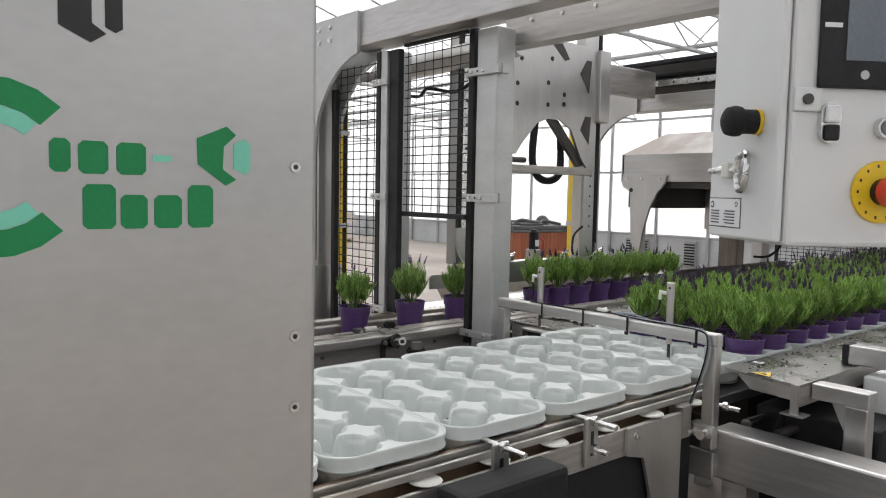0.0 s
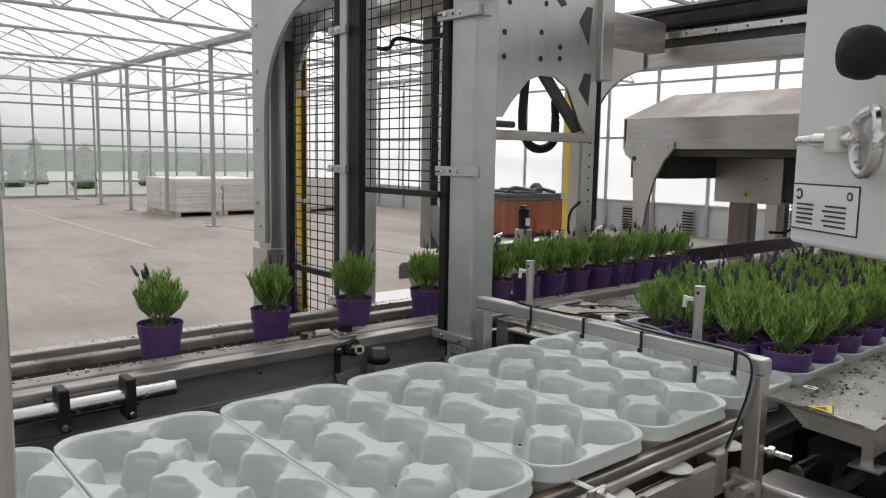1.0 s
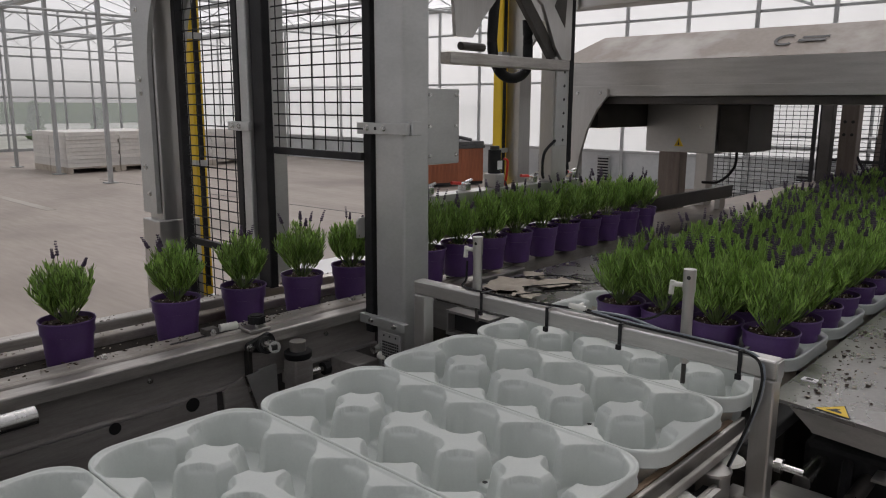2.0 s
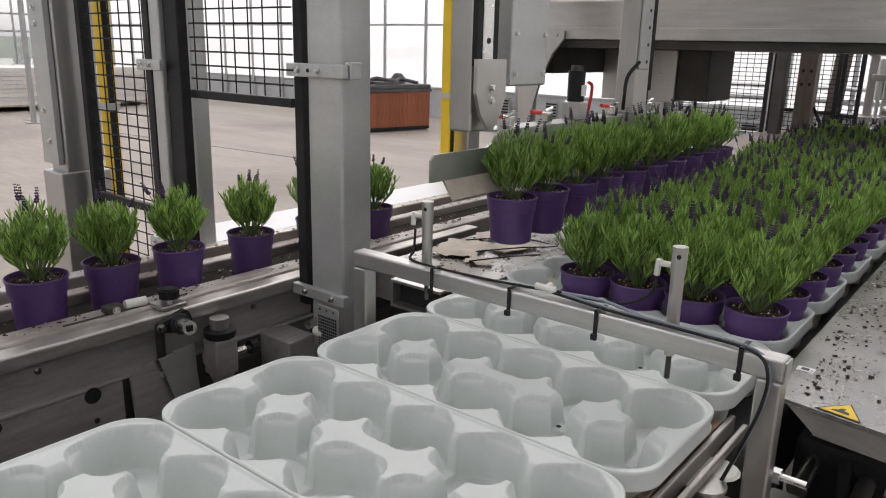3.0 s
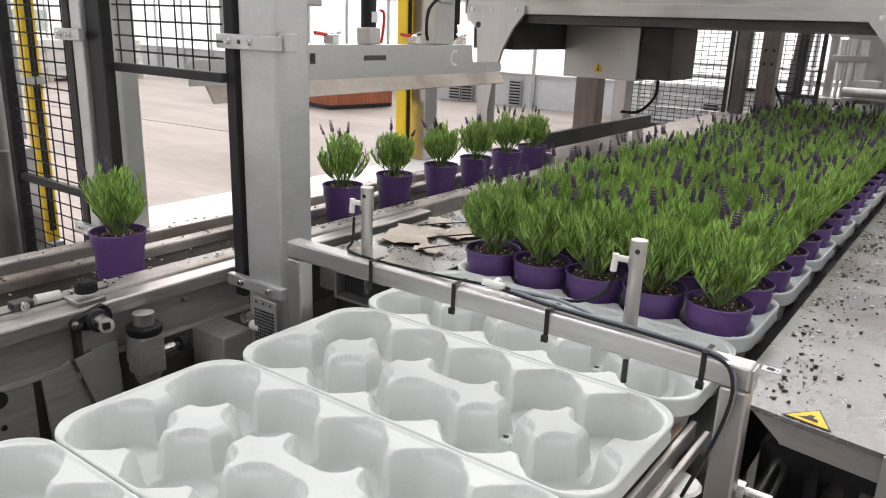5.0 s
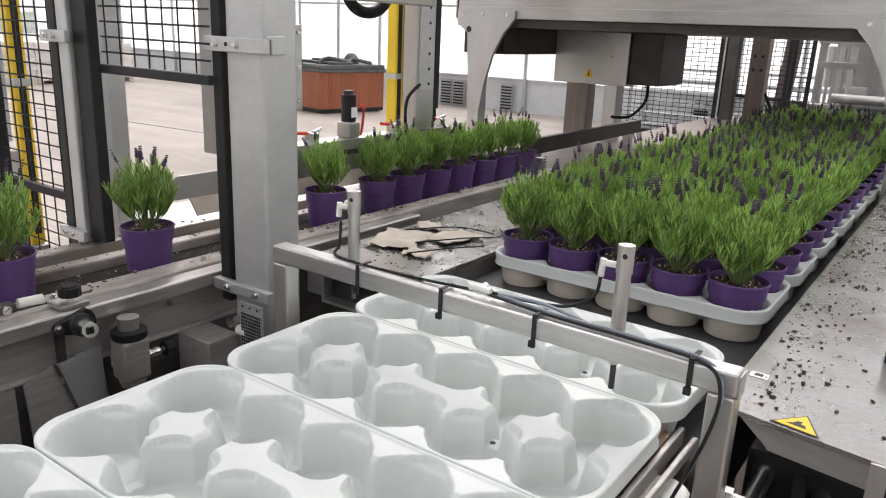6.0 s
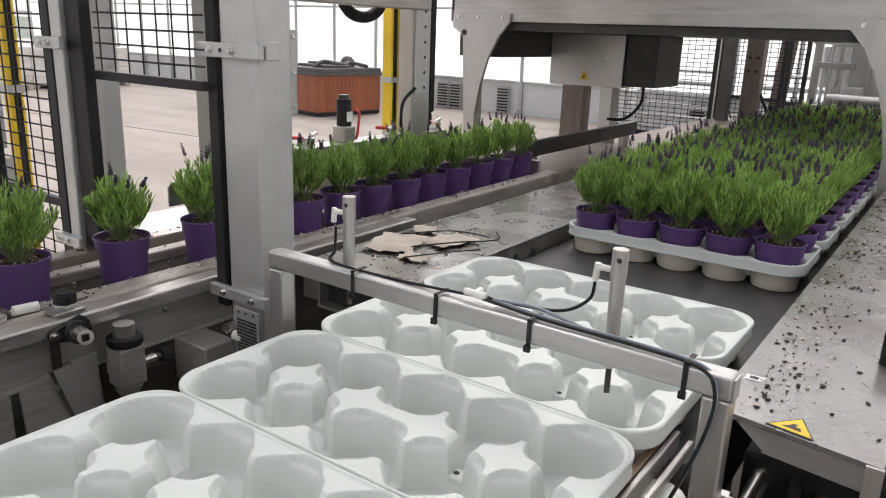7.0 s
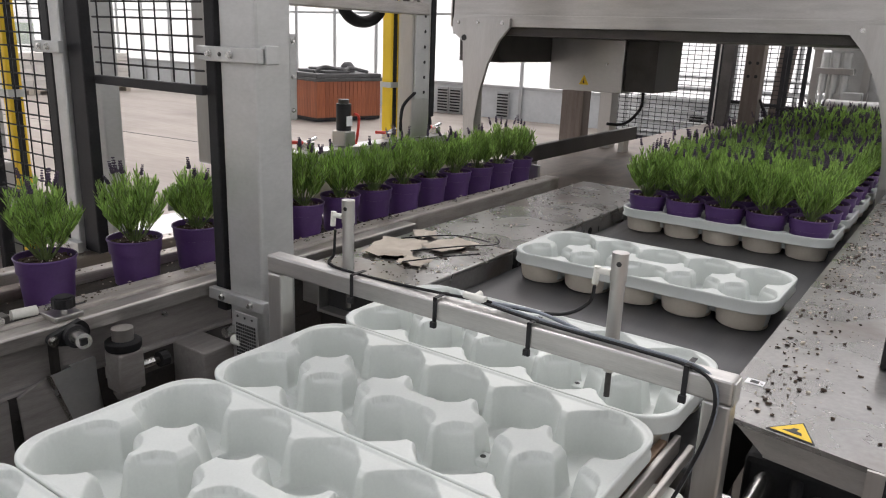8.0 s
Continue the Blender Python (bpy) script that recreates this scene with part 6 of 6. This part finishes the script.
    return leaves.mesh("foliage", LEAF), stems.mesh("stems", STEM), buds.mesh("flower_buds", BUD)


KINDS = [foliage(s, h, sp, t) for s, h, sp, t in ((1, 0.128, 0.066, 5), (2, 0.118, 0.062, 3), (3, 0.132, 0.066, 7), (4, 0.120, 0.060, 4), (5, 0.130, 0.070, 5), (6, 0.114, 0.064, 4), (7, 0.124, 0.067, 6))]
count = [0]


def plant(label, group):
    k = count[0]
    count[0] += 1
    p = thing("potted_lavender", label, "potted plant", group)
    part("pot", POT_MESH, POT, p, "ribbed purple plastic pot")
    part("soil", SOIL_MESH, SOIL, p)
    tagged(part("perlite", SPECK_MESH, PAPERTRASH, p), kind="stuff")
    fol, stm, bud = KINDS[(k * 5 + k // 3) % 7]
    turn = radians((k * 73) % 360)
    for nm, me, mt in (("foliage", fol, LEAF), ("stem_tuft", stm, STEM), ("bud_tuft", bud, BUD)):
        o = tagged(part(nm, me, mt, p), kind="stuff")
        o.rotation_euler = (0, 0, turn)
    return p


def motions():
    ease = [(0, 0.0, -0.028), (1.1, 0.0, -0.028), (1.5, 0.05, -0.012), (1.8, 0.13, 0.015), (2.0, 0.165, 0.035), (2.2, 0.195, 0.10), (2.6, 0.34, 0.15), (3.0, 0.58, 0.12), (3.3, 0.66, 0.048), (3.45, 0.637, 0.018), (3.6, 0.63, 0.014), (4.0, 0.62, 0.012), (4.1, 0.58, 0.022), (4.2, 0.52, 0.06), (4.3, 0.48, 0.13), (4.4, 0.455, 0.20), (4.5, 0.43, 0.235), (4.8, 0.21, 0.25), (5.0, 0.065, 0.22), (5.2, 0.045, 0.105), (5.5, 0.035, 0.0), (5.7, 0.032, -0.025), (8.0, 0.032, -0.025)]
    walk(gripper, [(t, pose(dx, 0, dz)) for t, dx, dz in ease])

    # empty trays on the infeed: they step forward once the filled trays have left
    step = [(0, 0), (6.22, 0), (6.3, 0.016), (6.5, 0.064), (6.95, 0.183), (7.05, 0.194), (7.45, 0.204), (7.6, 0.213), (8.0, 0.249)]
    first = [(0, 0), (6.22, 0), (6.3, 0.016), (6.5, 0.064), (6.95, 0.178), (7.5, 0.369), (8.0, 0.545)]
    for k in range(7):
        t = make_tray("empty pale grey plastic tray with ten round cups", "empty trays")
        rows = first if k == 0 else step
        walk(t, [(s, pose(TRAY_X, 0.212 - 0.2605 * k + d, RIM_Z)) for s, d in rows])

    # filled trays and their pots ride the main belt
    ride = [(0, 0), (5.40, 0), (5.52, 0.022), (6.3, 0.299), (7.2, 0.618), (8.0, 0.901)]
    moved = [(t, dx - 0.05, max(dz, 0)) for t, dx, dz in ease if 1.5 <= t <= 3.3]
    for k in range(10):
        y0 = 0.470 + 0.267 * k
        t = make_tray("pale grey plastic tray filled with potted lavender", "filled trays")
        walk(t, [(s, pose(TRAY_X, y0 + d, RIM_Z)) for s, d in ride])
        for i, cx in enumerate(CX):
            for cy in CY:
                late = i == 0 and k < 5
                p = plant("potted lavender with dark buds in a purple pot", "lavender in trays")
                x, y, rz = TRAY_X + cx, y0 + cy, 37 * (k * 10 + i) % 360
                if late:
                    early = {0: [(0, 0.03), (0.5, 0.24), (0.88, y)], 1: [(0, 0.25), (0.6, y)]}.get(2 * k + (cy > 0), [(0, y)])
                    rows = [(s, pose(-0.83, v, 0.836)) for s, v in early] + [(s, pose(-0.83 + max(0, dx) * 0.995, y, 0.836 + dz)) for s, dx, dz in moved if s < 3.3]
                    rows += [(3.3, pose(x - 0.012, y, 0.862)), (3.5, pose(x - 0.012, y, 0.853, 0, -3, 0)), (3.62, pose(x, y, 0.834))] + [(s, pose(x, y + d, 0.834)) for s, d in ride[1:]]
                else:
                    rows = [(s, pose(x, y + d, 0.834)) for s, d in ride]
                walk(p, rows)

    # single pots on the side conveyor, queueing against the end stop
    queue = [
        [(0, -0.2), (0.5, 0.03), (0.95, 0.23), (2.2, 0.23), (3.5, 0.84), (4.5, 1.36), (4.97, 1.604), (8, 1.604)],
        [(0, -0.53), (0.5, -0.3), (1.0, -0.04), (1.3, 0.07), (2.2, 0.07), (3.5, 0.63), (4.5, 1.15), (5.0, 1.43), (5.1, 1.47), (8, 1.47)],
        [(0, -0.75), (0.5, -0.52), (1.0, -0.30), (1.5, -0.10), (2.2, -0.10), (3.5, 0.42), (4.5, 0.97), (5.0, 1.24), (5.2, 1.337), (8, 1.337)],
        [(0, -1.05), (0.5, -0.82), (1.0, -0.59), (1.5, -0.38), (1.85, -0.27), (2.2, -0.27), (3.5, 0.22), (4.5, 0.76), (5.0, 1.05), (5.32, 1.204), (8, 1.204)],
        [(0, -1.45), (1.0, -0.97), (1.5, -0.76), (2.0, -0.5), (2.25, -0.43), (3.5, 0.04), (4.5, 0.57), (5.0, 0.83), (5.47, 1.07), (8, 1.07)],
        [(0, -1.75), (2.0, -0.75), (2.3, -0.60), (3.5, -0.14), (4.5, 0.37), (5.0, 0.62), (5.62, 0.937), (8, 0.937)],
        [(0, -2.0), (2.0, -0.98), (3.5, -0.33), (4.5, 0.15), (5.0, 0.39), (5.83, 0.803), (8, 0.803)],
        [(0, -2.4), (2.0, -1.45), (3.5, -0.75), (4.5, -0.24), (5.0, -0.01), (6.35, 0.67), (8, 0.67)],
        [(0, -2.8), (2.0, -1.85), (3.5, -1.1), (5.0, -0.40), (6.3, 0.223), (6.5, 0.32), (6.95, 0.535), (8, 0.535)],
        [(0, -2.85), (2.0, -2.0), (3.5, -1.35), (5.0, -0.68), (6.5, 0.02), (7.0, 0.24), (7.38, 0.403), (8, 0.403)],
        [(0, -2.86), (1.0, -2.75), (3.5, -1.55), (5.0, -0.88), (6.5, -0.18), (7.0, 0.04), (7.42, 0.22), (8, 0.22)],
        [(0, -2.87), (1.5, -2.76), (3.5, -1.78), (5.0, -1.1), (6.5, -0.39), (7.0, -0.16), (7.5, 0.07), (8, 0.07)],
        [(0, -2.88), (2.0, -2.76), (3.5, -2.05), (6.5, -0.76), (7.5, -0.32), (8, -0.11)],
        [(0, -2.89), (2.5, -2.77), (4.0, -2.1), (6.5, -1.0), (8, -0.33)],
    ]
    for k, rows in enumerate(queue):
        p = plant("bushy potted lavender in a purple pot on the conveyor", "lavender on the conveyor")
        walk(p, [(t, pose(-0.83, y if y > -2.7 else -2.74 - 0.108 * (k - 8) * (1 if k >= 8 else 0), 0.836)) for t, y in rows])


motions()
